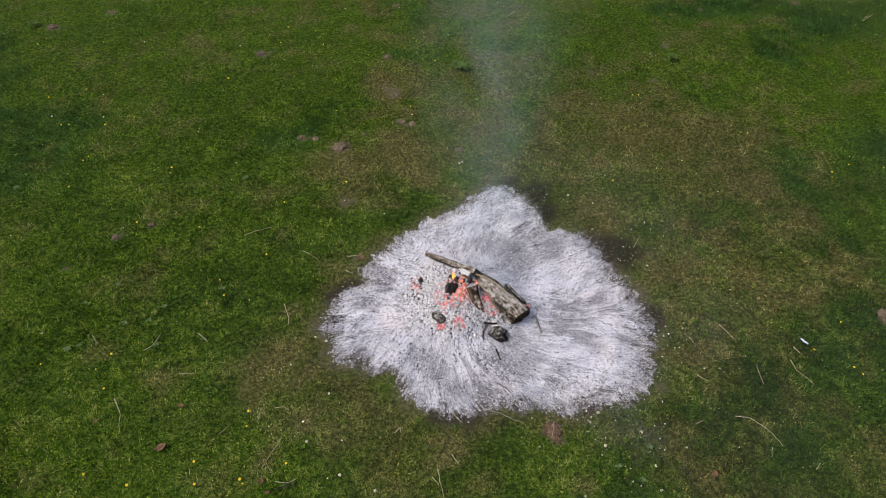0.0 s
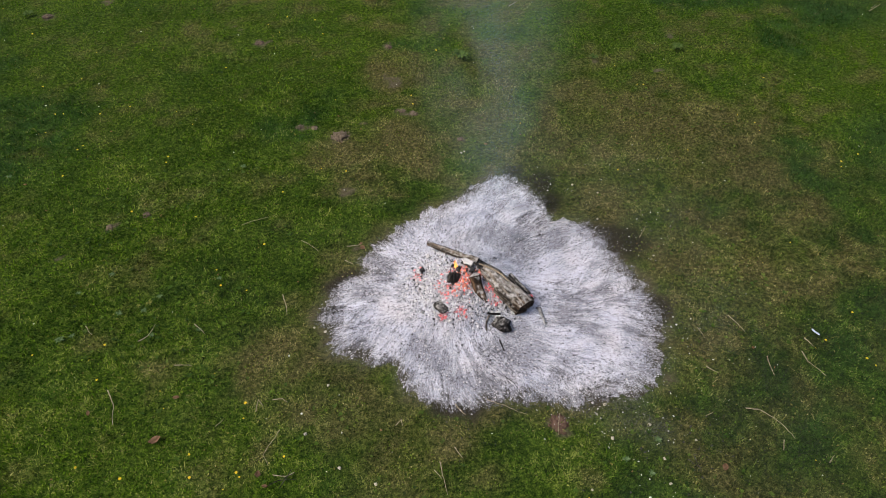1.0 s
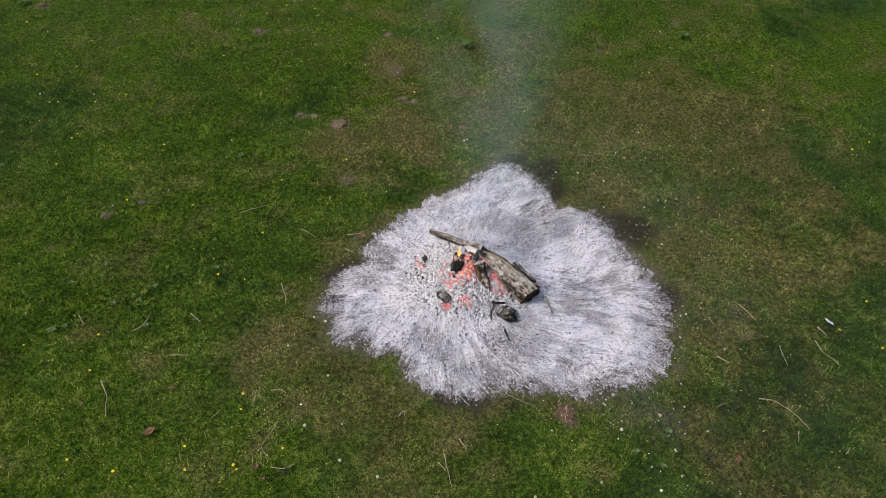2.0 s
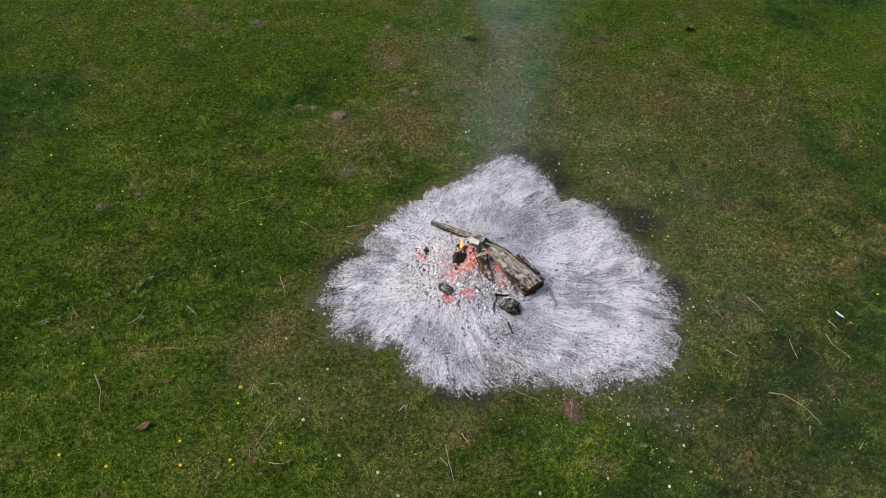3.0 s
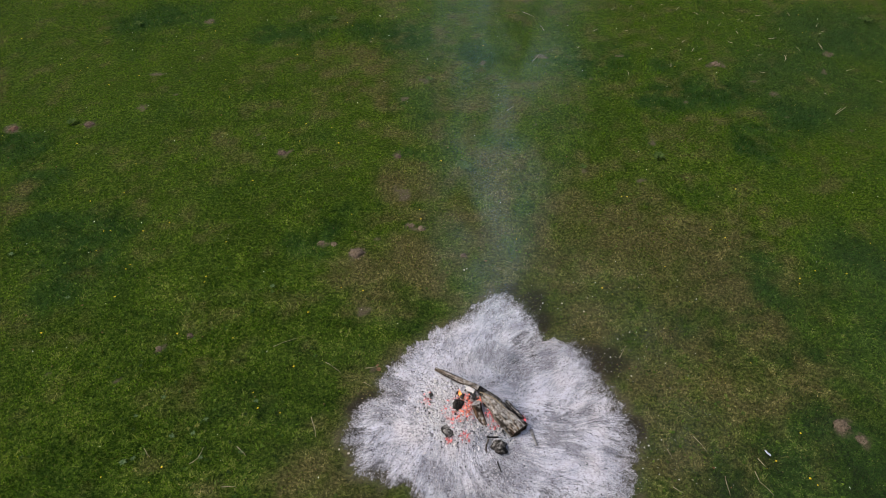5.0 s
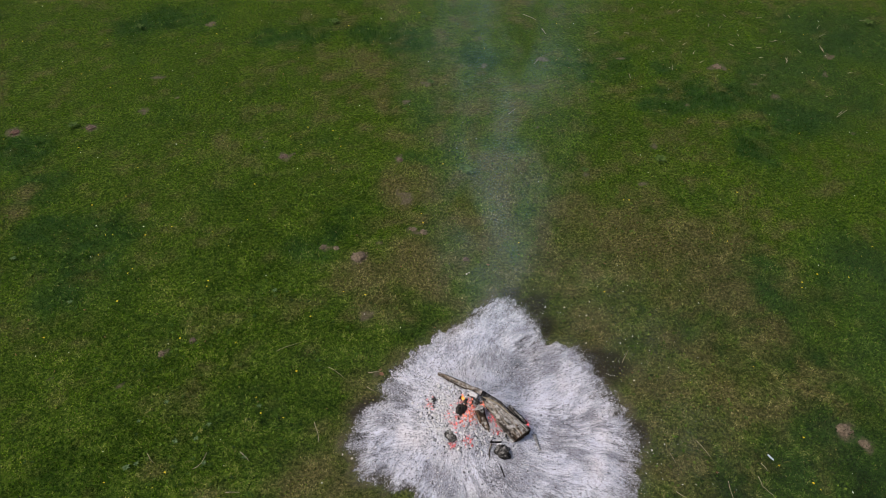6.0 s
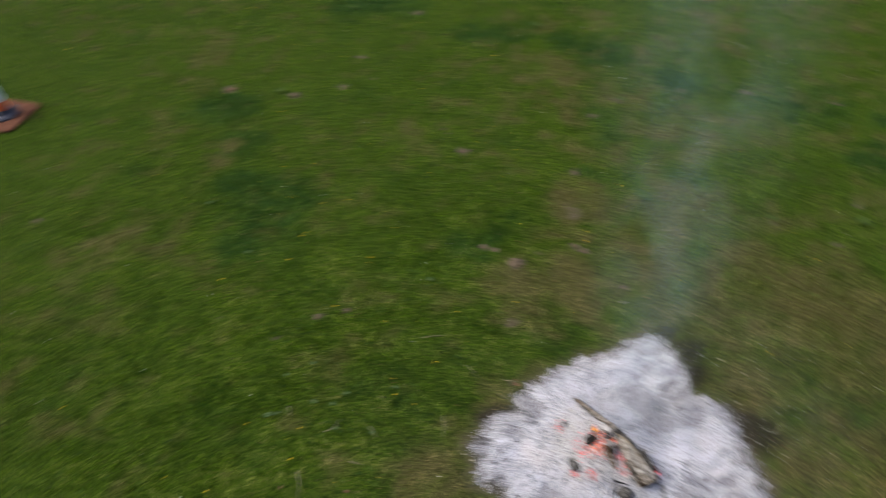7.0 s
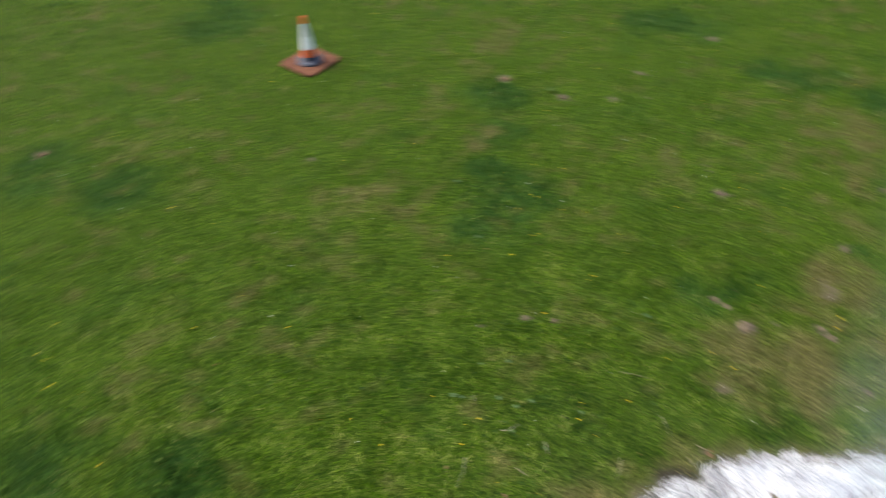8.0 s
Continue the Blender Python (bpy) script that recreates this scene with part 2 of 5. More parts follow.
EARTH = blotched("molehill_earth", (0.080, 0.062, 0.044), (0.20, 0.158, 0.115), 40, 0.95, 0.1, 0.9, 0.01)
DARKEARTH = blotched("damp_earth", (0.055, 0.042, 0.033), (0.16, 0.12, 0.09), 40, 0.95, 0.1, 0.9, 0.01)
REDEARTH = blotched("reddish_earth", (0.075, 0.046, 0.034), (0.17, 0.108, 0.080), 40, 0.95, 0.1, 0.9, 0.01)
TWIG = blotched("bleached_twig", (0.16, 0.13, 0.085), (0.36, 0.31, 0.23), 50)
PALESTONE = blotched("pale_pebble", (0.30, 0.28, 0.21), (0.50, 0.47, 0.39), 60, 0.7)
YELLOW = blotched("dandelion_yellow", (0.66, 0.43, 0.010), (0.86, 0.63, 0.02), 90, 0.6)
PETAL = blotched("white_petal", (0.70, 0.70, 0.66), (0.82, 0.82, 0.80), 90, 0.6)
STEM = blotched("green_stem", (0.06, 0.11, 0.02), (0.13, 0.18, 0.05), 60, 0.5)
LEAF = blotched("weed_leaf", (0.028, 0.058, 0.010), (0.075, 0.115, 0.028), 40, 0.7, 0.08)
PALELEAF = blotched("pale_herb_leaf", (0.055, 0.100, 0.036), (0.125, 0.18, 0.085), 40, 0.7, 0.08)
YELLOWLEAF = blotched("yellowing_herb_leaf", (0.10, 0.12, 0.022), (0.20, 0.20, 0.055), 40, 0.7, 0.08)
DEADLEAF = blotched("dead_brown_leaf", (0.12, 0.065, 0.040), (0.27, 0.165, 0.11), 40, 0.8, 0.1)
ORANGE = blotched("faded_orange_plastic", (0.62, 0.11, 0.035), (0.74, 0.17, 0.06), 14, 0.5, 0.4)
REFLECT = blotched("white_sleeve", (0.84, 0.85, 0.86), (0.92, 0.93, 0.93), 12, 0.35, 0.5, 0.1)
GREYSLEEVE = blotched("worn_grey_sleeve", (0.58, 0.61, 0.60), (0.74, 0.76, 0.73), 12, 0.4, 0.5, 0.1)
RUBBER = blotched("grey_rubber", (0.045, 0.05, 0.072), (0.10, 0.105, 0.135), 15, 0.9, 0.1)
MAT = blotched("rusty_rubber_base", (0.085, 0.038, 0.025), (0.135, 0.060, 0.038), 9, 0.9, 0.1)
FOIL = blotched("crumpled_foil", (0.26, 0.32, 0.45), (0.58, 0.63, 0.74), 70, 0.4, 0.5)


# ---------------------------------------------------------------- small tools
def fill(me, mats):
    for m in mats if isinstance(mats, (list, tuple)) else [mats]:
        me.materials.append(m)


def part(name, bm, mat_, parent=None, label="", smooth=True):
    """A bmesh as one mesh object."""
    me = bpy.data.meshes.new(name)
    bm.normal_update()
    bm.to_mesh(me)
    bm.free()
    fill(me, mat_)
    if smooth:
        me.polygons.foreach_set("use_smooth", [True] * len(me.polygons))
    ob = new(name, me)
    if parent:
        ob.parent = parent
    if label:
        ob["label"] = label
    return ob


def big_mesh(name, verts, tris, mat_, attrs=None, smooth=False):
    """A mesh object straight from arrays of points and triangles."""
    me = bpy.data.meshes.new(name)
    n, k = len(verts), len(tris)
    me.vertices.add(n)
    me.vertices.foreach_set("co", np.ascontiguousarray(verts, np.float32).ravel())
    me.loops.add(3 * k)
    me.loops.foreach_set("vertex_index", np.ascontiguousarray(tris, np.int32).ravel())
    me.polygons.add(k)
    me.polygons.foreach_set("loop_start", np.arange(0, 3 * k, 3, dtype=np.int32))
    if smooth:
        me.polygons.foreach_set("use_smooth", np.ones(k, bool))
    for key, values in (attrs or {}).items():
        me.attributes.new(key, "FLOAT", "POINT").data.foreach_set("value", np.ascontiguousarray(values, np.float32))
    me.update(calc_edges=True)
    fill(me, mat_)
    return new(name, me)


RNG = np.random.default_rng(7)
TABLE = np.random.default_rng(3).random((256, 256))


def field_noise(x, y, size, seed=0):
    """Smooth value noise between 0 and 1 with lumps of that size in metres."""
    u, v = np.asarray(x) / size + 17.3 * seed + 300, np.asarray(y) / size + 9.1 * seed + 300
    i, j = np.floor(u).astype(int), np.floor(v).astype(int)
    fu, fv = u - i, v - j
    fu, fv = fu * fu * (3 - 2 * fu), fv * fv * (3 - 2 * fv)
    a, b = TABLE[i % 256, j % 256], TABLE[(i + 1) % 256, j % 256]
    c, d = TABLE[i % 256, (j + 1) % 256], TABLE[(i + 1) % 256, (j + 1) % 256]
    return (a * (1 - fu) + b * fu) * (1 - fv) + (c * (1 - fu) + d * fu) * fv


def layers(x, y, size, seed=0):
    return (field_noise(x, y, size, seed) + 0.5 * field_noise(x, y, size / 2.1, seed + 1) + 0.25 * field_noise(x, y, size / 4.3, seed + 2)) / 1.75


# ---------------------------------------------------------------- plan of the field
FIRE = (0.317, 3.834)
# how far the raked ash reaches from the fire, every 10 degrees from east, anticlockwise
REACH = np.array([1.47, 1.42, 1.35, 1.36, 1.30, 1.17, 1.34, 1.49, 1.49, 1.30, 1.09, 1.05, 1.02, 0.98, 0.97, 0.99, 1.00, 0.99,
                  1.17, 1.25, 1.26, 1.26, 1.15, 1.00, 1.09, 1.16, 1.13, 1.14, 1.10, 1.15, 1.25, 1.36, 1.52, 1.61, 1.58, 1.52])
LUSH = [(-4.36, 5.94, 0.65), (-4.93, 6.21, 0.4), (-3.99, 6.23, 0.34), (-4.25, 5.32, 0.37), (-5.84, 7.85, 0.53), (-5.25, 7.15, 0.43), (-5.35, 11.46, 0.43), (-4.95, 11.78, 0.39), (-4.17, 11.81, 0.44), (-2.39, 11.25, 0.58), (-2.96, 11.2, 0.29), (-0.64, 11.12, 0.58), (-1.33, 11.29, 0.39),
        (0.69, 10.68, 0.42), (2.08, 10.45, 0.56), (2.83, 10.51, 0.47), (3.5, 10.15, 0.28), (3.58, 9.33, 0.53), (4.15, 9.51, 0.44), (3.2, 9.17, 0.35), (4.69, 8.49, 0.42), (5.18, 8.93, 0.34), (4.39, 8.08, 0.32), (-0.41, 7.97, 0.17), (-1.53, 6.08, 0.3),
        (-8.5, 2.8, 0.6), (-9.6, 2.3, 0.6), (-5.3, 0.0, 0.5), (-4.3, 0.9, 0.45), (-11.4, 6.6, 0.8)]
DRY = [(1.0, 5.7, 0.6), (1.9, 5.9, 0.8), (2.6, 4.9, 0.9), (2.6, 3.9, 0.8), (1.8, 2.7, 0.5), (-0.2, 2.45, 0.45), (-1.2, 3.15, 0.35), (-0.8, 5.1, 0.35),
       (2.6, 2.9, 0.3), (0.6, 6.4, 0.6), (1.6, 6.5, 0.6), (3.4, 4.6, 0.8), (-5.4, 6.9, 0.25), (3.2, 5.7, 0.7), (2.2, 4.2, 0.6), (-0.68, 2.67, 0.3), (-0.88, 3.05, 0.3), (-0.3, 2.5, 0.3), (-1.0, 5.6, 0.4), (-0.3, 5.9, 0.4), (-0.5, 7.2, 0.35), (0.1, 2.4, 0.3), (2.1, 3.3, 0.5), (0.9, 7.3, 0.5), (1.5, 5.05, 0.45), (2.0, 5.2, 0.6), (1.95, 4.6, 0.4), (2.9, 6.0, 0.6), (-0.9, 4.2, 0.2), (-0.95, 3.5, 0.2), (2.3, 1.9, 0.5), (3.3, 2.4, 0.4)]
SOOT = [(1.03, 5.25, 0.13), (1.08, 4.98, 0.13), (1.72, 4.40, 0.20), (1.58, 4.52, 0.15), (-0.80, 3.87, 0.14), (1.40, 4.56, 0.10), (1.80, 3.65, 0.10), (-0.58, 3.28, 0.10), (-0.75, 3.56, 0.10),
        (0.50, 3.20, 0.12), (0.08, 2.72, 0.10), (0.28, 2.72, 0.10), (1.26, 2.86, 0.10), (0.76, 5.40, 0.10), (-0.72, 3.84, 0.09), (1.00, 3.05, 0.12), (1.2, 3.7, 0.12), (0.9, 4.6, 0.12)]
# dark grey rake streaks; those near (0.6, 4.4) paint the shade under the smoke
STREAK_SHADE = [(-0.57, 3.28, 0.11), (0.06, 3.1, 0.13), (0.18, 2.95, 0.12), (-0.05, 3.19, 0.1), (0.64, 3.35, 0.1), (0.78, 3.23, 0.12), (-0.43, 4.05, 0.12), (1.0, 4.48, 0.13), (1.07, 3.52, 0.1), (1.23, 3.42, 0.11), (1.16, 3.71, 0.1), (0.7, 3.15, 0.13), (0.65, 4.4, 0.16), (0.74, 4.21, 0.12), (-0.55, 3.76, 0.1), (1.4, 3.85, 0.1), (1.57, 3.39, 0.1), (0.36, 2.92, 0.1), (0.49, 4.5, 0.14)]
# duller grass on the right, darkened further to paint in the lens vignette
DULL_VIGNETTE = [(2.6, 2.6, 0.9), (3.6, 3.4, 0.9), (1.8, 1.9, 0.6), (3.5, 5.2, 0.9), (2.8, 1.7, 0.9), (4.4, 4.3, 0.9), (5.0, 5.6, 0.8), (5.9, 9.9, 1.3), (7.0, 11.5, 1.4), (4.0, 2.4, 0.9)]
BARE = [(-1.01, 5.95, 0.13), (-1.46, 6.11, 0.10), (-1.30, 6.09, 0.09), (-0.79, 6.18, 0.07), (-0.39, 6.43, 0.10), (-0.26, 6.38, 0.11), (-2.93, 4.52, 0.09), (-2.65, 4.70, 0.09),
        (-3.18, 4.17, 0.08), (-2.20, 7.83, 0.13), (-0.61, 7.80, 0.11), (-0.86, 5.09, 0.12), (-0.58, 7.12, 0.09), (0.25, 5.93, 0.09), (-6.07, 8.32, 0.15), (-5.05, 8.45, 0.16),
        (-4.45, 9.83, 0.13), (-2.59, 8.22, 0.09), (-0.49, 7.02, 0.14), (1.34, 8.62, 0.10), (2.97, 8.15, 0.09), (2.66, 7.40, 0.10), (4.48, 10.38, 0.17), (0.63, 10.32, 0.13)]
BARE_FAR = [(3.83, 3.71, 0.17), (3.96, 3.56, 0.12), (1.62, 10.53, 0.14), (-0.24, 9.76, 0.12), (-0.61, 9.22, 0.10), (-10.0, 2.54, 0.15), (-6.9, 4.9, 0.08), (-9.70, 3.96, 0.11),
            (-4.73, 4.67, 0.08), (-3.90, 4.24, 0.07), (0.88, 2.58, 0.12), (0.15, 2.70, 0.08), (1.27, 2.80, 0.10), (-0.72, 4.28, 0.09), (3.1, 9.1, 0.09), (5.1, 8.9, 0.11), (-4.0, 9.2, 0.09),
            (4.52, 10.33, 0.13), (2.93, 10.59, 0.11), (2.38, 9.86, 0.09), (4.94, 9.85, 0.08), (5.17, 9.5, 0.12), (2.95, 8.17, 0.09), (1.93, 7.55, 0.12), (2.63, 7.39, 0.1), (3.7, 9.23, 0.1), (4.02, 8.72, 0.09), (6.47, 10.75, 0.12), (6.19, 10.21, 0.1), (6.0, 8.59, 0.1), (-5.03, 8.43, 0.13), (-4.41, 8.87, 0.12), (-4.45, 9.83, 0.12), (-4.06, 11.54, 0.15)]


def ash_reach(angle):
    s = (np.degrees(angle) % 360) / 10
    i = np.floor(s).astype(int)
    f = s - i
    p0, p1, p2, p3 = (REACH[(i + k) % 36] for k in (-1, 0, 1, 2))
    r = p1 + 0.5 * f * (p2 - p0 + f * (2 * p0 - 5 * p1 + 4 * p2 - p3 + f * (3 * (p1 - p2) + p3 - p0)))
    return r + 0.09 * (field_noise(8 * np.cos(angle), 8 * np.sin(angle), 0.9, 5) - 0.5) + 0.06 * (field_noise(20 * np.cos(angle), 20 * np.sin(angle), 0.55, 6) - 0.5) + 0.03 * (field_noise(40 * np.cos(angle), 40 * np.sin(angle), 0.5, 8) - 0.5)


def spots(x, y, where, soft=1.0):
    out = np.zeros_like(x)
    for cx, cy, r in where:
        out = np.maximum(out, np.exp(-(((x - cx) ** 2 + (y - cy) ** 2) / (r * r * soft)) ** 1.5))
    return out


def plan(x, y):
    """dry, lush, bare, soot and the share of the ash's reach at each point of the field."""
    wx, wy = x + 0.45 * (layers(x, y, 0.5, 20) - 0.5) + 0.3 * (layers(x, y, 0.18, 22) - 0.5), y + 0.45 * (layers(x, y, 0.5, 24) - 0.5) + 0.3 * (layers(x, y, 0.18, 26) - 0.5)
    dx, dy = x - FIRE[0], y - FIRE[1]
    share = np.hypot(dx, dy) / ash_reach(np.arctan2(dy, dx))
    big, small = layers(x, y, 1.6, 1), layers(x, y, 0.22, 11)
    # the first term is no lush growth: it darkens the dull, vignetted right side
    lush = np.clip(0.70 * spots(wx, wy, DULL_VIGNETTE, 1.5) + spots(wx, wy, LUSH, 1.15) * (0.55 + 0.8 * layers(x, y, 0.12, 37)) + 1.1 * (layers(x, y, 0.55, 31) - 0.62) + 1.2 * np.maximum(layers(x, y, 0.15, 35) - 0.56, 0), 0, 1)
    ring = np.exp(-((share - 1.0) / 0.17) ** 2) * 0.9
    dry = np.maximum(spots(wx, wy, DRY, 1.6) * np.clip(0.15 + 1.6 * (0.6 * layers(x, y, 0.17, 17) + 0.4 * field_noise(x, y, 0.05, 18)), 0.1, 1.3), ring) + 0.20 * np.clip((y - 6) / 4, 0, 1) * np.clip((x + 4) / 3, 0, 1) + 0.9 * (big - 0.60) + 2.6 * np.maximum(small - 0.53, -0.08) + 0.9 * np.maximum(layers(x, y, 0.09, 14) - 0.55, 0)
    dry = np.clip(dry - 0.5 * lush, 0, 1)
    bx, by = x + 0.22 * (layers(x, y, 0.12, 40) - 0.5), y + 0.22 * (layers(x, y, 0.12, 44) - 0.5)
    scorch = np.exp(-((share - 1.03) / 0.10) ** 2) * np.clip(2.2 * layers(x, y, 0.22, 46) - 0.80, 0, 0.55)
    bare = np.clip(np.maximum(np.maximum(spots(bx, by, BARE, 0.8), spots(bx, by, BARE_FAR, 0.8)) * 0.72, scorch), 0, 1)
    soot = np.clip(spots(bx, by, SOOT, 1.3) + np.clip(1.3 * layers(x, y, 0.3, 48) - 0.5, 0, 0.4) * np.exp(-((share - 1.0) / 0.06) ** 2), 0, 1)
    return dry, lush, bare, soot, share


def ash_dust(x, y, share):
    """How much fine ash has blown onto the grass round the fire."""
    return np.clip(1.3 - 0.5 * share, 0, 1) * (0.01 + 0.09 * layers(x, y, 0.25, 140)) + 0.5 * np.clip((1.10 - share) / 0.12, 0, 1) * layers(x, y, 0.1, 143) + 0.05 * spots(x, y, DULL_VIGNETTE) + 0.26 * spots(x, y, [(1.6, 5.4, 0.7), (2.1, 4.7, 0.6), (0.6, 6.0, 0.6), (2.2, 3.7, 0.5)]) * layers(x, y, 0.12, 149) + 0.45 * spots(x, y, [(1.15, 2.78, 0.16), (1.36, 2.68, 0.20), (1.55, 2.55, 0.14)]) * layers(x, y, 0.06, 146)


def ground_height(x, y):
    d = np.hypot(x - FIRE[0], y - FIRE[1])
    return np.clip((d - 1.2) / 2.0, 0, 1) * 0.05 * (layers(x, y, 1.1, 50) - 0.5) + 0.012 * (layers(x, y, 0.16, 54) - 0.5)


def gz(x, y):
    return float(ground_height(np.array([x]), np.array([y]))[0])


# ---------------------------------------------------------------- ground: one sheet to the horizon
def grid_tris(nx, ny):
    i, j = np.meshgrid(np.arange(nx - 1), np.arange(ny - 1), indexing="ij")
    a = (i * ny + j).ravel()
    return np.concatenate([np.stack([a, a + ny, a + ny + 1], 1), np.stack([a, a + ny + 1, a + 1], 1)])


far_steps = np.cumsum(0.15 * 1.35 ** np.arange(26))
xs = np.concatenate([-17 - far_steps[::-1], np.arange(-17, 10, 0.09), 10 + far_steps])
ys = np.concatenate([-2 - far_steps[::-1], np.arange(-2, 16, 0.09), 16 + far_steps])
gx, gy = (a.ravel() for a in np.meshgrid(xs, ys, indexing="ij"))
dry, lush, bare, soot, share = plan(gx, gy)
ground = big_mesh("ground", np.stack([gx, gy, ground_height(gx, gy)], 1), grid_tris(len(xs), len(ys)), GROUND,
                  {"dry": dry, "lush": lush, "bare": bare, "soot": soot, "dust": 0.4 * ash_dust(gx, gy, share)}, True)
tagged(ground, "grassy field with dry and bare patches", "ground", kind="structure")


# ---------------------------------------------------------------- grass blades over the part of the field that is filmed
HULL = [(-15.9, 4.3), (-8.3, 12.8), (-2.3, 15.2), (9.8, 13.6), (4.6, 1.2), (-5.6, -0.9)]


def inside(x, y):
    ok = np.ones(len(x), bool)
    fray = 1.4 * field_noise(x, y, 0.013, 150) ** 2
    for (ax, ay), (bx, by) in zip(HULL, HULL[1:] + HULL[:1]):
        ok &= (bx - ax) * (y - ay) - (by - ay) * (x - ax) <= fray * math.hypot(bx - ax, by - ay)
    return ok


def scatter(rng, per_metre, density):
    """Random places over the filmed field; density gives the share that is kept at each distance from the camera's stand."""
    r = np.arange(0.3, 17.5, 0.02)
    w = np.cumsum(density(r) * r)
    low, high = radians(-8), radians(208)
    n = int(per_metre * w[-1] * 0.02 * (high - low))
    d, a = np.interp(rng.random(n), w / w[-1], r), rng.uniform(low, high, n)
    x, y = d * np.cos(a), 1.0 + d * np.sin(a)
    ok = inside(x, y)
    return x[ok], y[ok], d[ok]


def grow_grass(name, per_metre, long, wide, flat, seed, lift=0.0, stale=0.04, bent=True):
    """Bent blades, thicker in lush patches, thin on dry and bare ground, none on ash."""
    rng = np.random.default_rng(seed)
    x, y, far = scatter(rng, per_metre, lambda r: np.clip((4.0 / np.maximum(r, 2.2)) ** 1.3 * 0.75, 0.19, 1))
    dry, lush, bare, soot, share = plan(x, y)
    keep = (1 - 0.12 * dry) * (1 - 0.93 * np.clip(bare * 1.4, 0, 1)) * (1 - 0.72 * soot) * np.clip((share + 0.22 * (layers(x, y, 0.07, 61) - 0.5) - 0.955) / 0.12, 0, 1)
    keep *= np.clip(-0.05 + 1.6 * (0.65 * field_noise(x, y, 0.035, 60) + 0.35 * layers(x, y, 0.2, 62)), 0, 1)
    ok = rng.random(len(x)) < keep
    x, y, far, dry, lush, soot, share = x[ok], y[ok], far[ok], dry[ok], lush[ok], soot[ok], share[ok]
    n = len(x)
    length = long * rng.uniform(0.5, 1.25, n) * (1 + 0.7 * lush - 0.35 * dry) * (0.55 + 0.9 * (0.5 * field_noise(x, y, 0.04, 66) + 0.5 * layers(x, y, 0.25, 67)))
    width = wide * rng.uniform(0.7, 1.3, n) * (0.66 + 0.09 * far)
    turn = rng.uniform(0, 2 * np.pi, n) + 1.2 * layers(x, y, 0.3, 70)
    lean = np.radians(rng.uniform(25, 80, n)) * flat
    cx, sx = np.cos(turn), np.sin(turn)
    out, up = np.sin(lean) * length, np.cos(lean) * length
    z = ground_height(x, y) - 0.004
    half = np.stack([-sx, cx, np.zeros(n)], 1) * width[:, None] / 2
    root = np.stack([x, y, z], 1)
    mid = root + np.stack([cx * out * 0.42, sx * out * 0.42, up * 0.62], 1)
    tip = root + np.stack([cx * out, sx * out, up * 0.85], 1)
    if bent:
        each = 5
        v = np.stack([root - half, root + half, mid - half * 0.8, mid + half * 0.8, tip], 1).reshape(-1, 3)
        b = (np.arange(n) * 5)[:, None]
        tris = np.concatenate([b + [0, 1, 3], b + [0, 3, 2], b + [2, 3, 4]])
    else:
        each = 3
        v = np.stack([root - half, root + half, tip], 1).reshape(-1, 3)
        tris = np.arange(3 * n).reshape(-1, 3)
    # random tone by tuft, strong enough to paint the shadows between clumps
    clump_shade = 0.5 + 0.36 * (field_noise(x, y, 0.045, 80) - 0.5) + 0.40 * (field_noise(x, y, 0.019, 81) - 0.5) + 0.42 * (layers(x, y, 0.12, 82) - 0.5) + 0.40 * (layers(x, y, 0.40, 86) - 0.5) + 0.15 * (layers(x, y, 1.3, 83) - 0.5)
    tone = np.clip(rng.beta(1.3, 2.0, n) * 0.75 + 2.8 * (clump_shade - 0.5) + 0.06 - 0.45 * soot + 0.08 * np.clip((y - 5) / 5, 0, 1) + lift - 0.30 * spots(x, y, DULL_VIGNETTE, 1.5) - 0.14 * lush + 0.20 * dry, 0, 1)
    tone = 0.33 + (tone - 0.33) * np.clip(1.35 - 0.07 * far, 0.7, 1)
    patchy = np.clip(dry * rng.uniform(0.3, 1.7, n) + 0.6 * soot + (rng.random(n) < stale), 0, 1)
    blue = np.clip(lush + 1.1 * (layers(x, y, 0.10, 88) - 0.5) + rng.uniform(-0.2, 0.2, n), 0, 1)
    return big_mesh(name, v, tris, GRASS, {"dry": np.repeat(patchy, each), "lush": np.repeat(blue, each), "tone": np.repeat(tone, each), "dust": np.repeat(ash_dust(x, y, share) * rng.uniform(0.3, 1.7, n), each)})


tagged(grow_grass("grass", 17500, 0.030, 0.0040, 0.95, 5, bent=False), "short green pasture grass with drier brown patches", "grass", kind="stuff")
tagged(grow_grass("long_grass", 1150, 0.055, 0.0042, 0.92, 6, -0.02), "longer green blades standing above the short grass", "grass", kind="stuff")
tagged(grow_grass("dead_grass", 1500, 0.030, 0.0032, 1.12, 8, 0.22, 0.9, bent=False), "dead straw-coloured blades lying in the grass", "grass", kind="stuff")


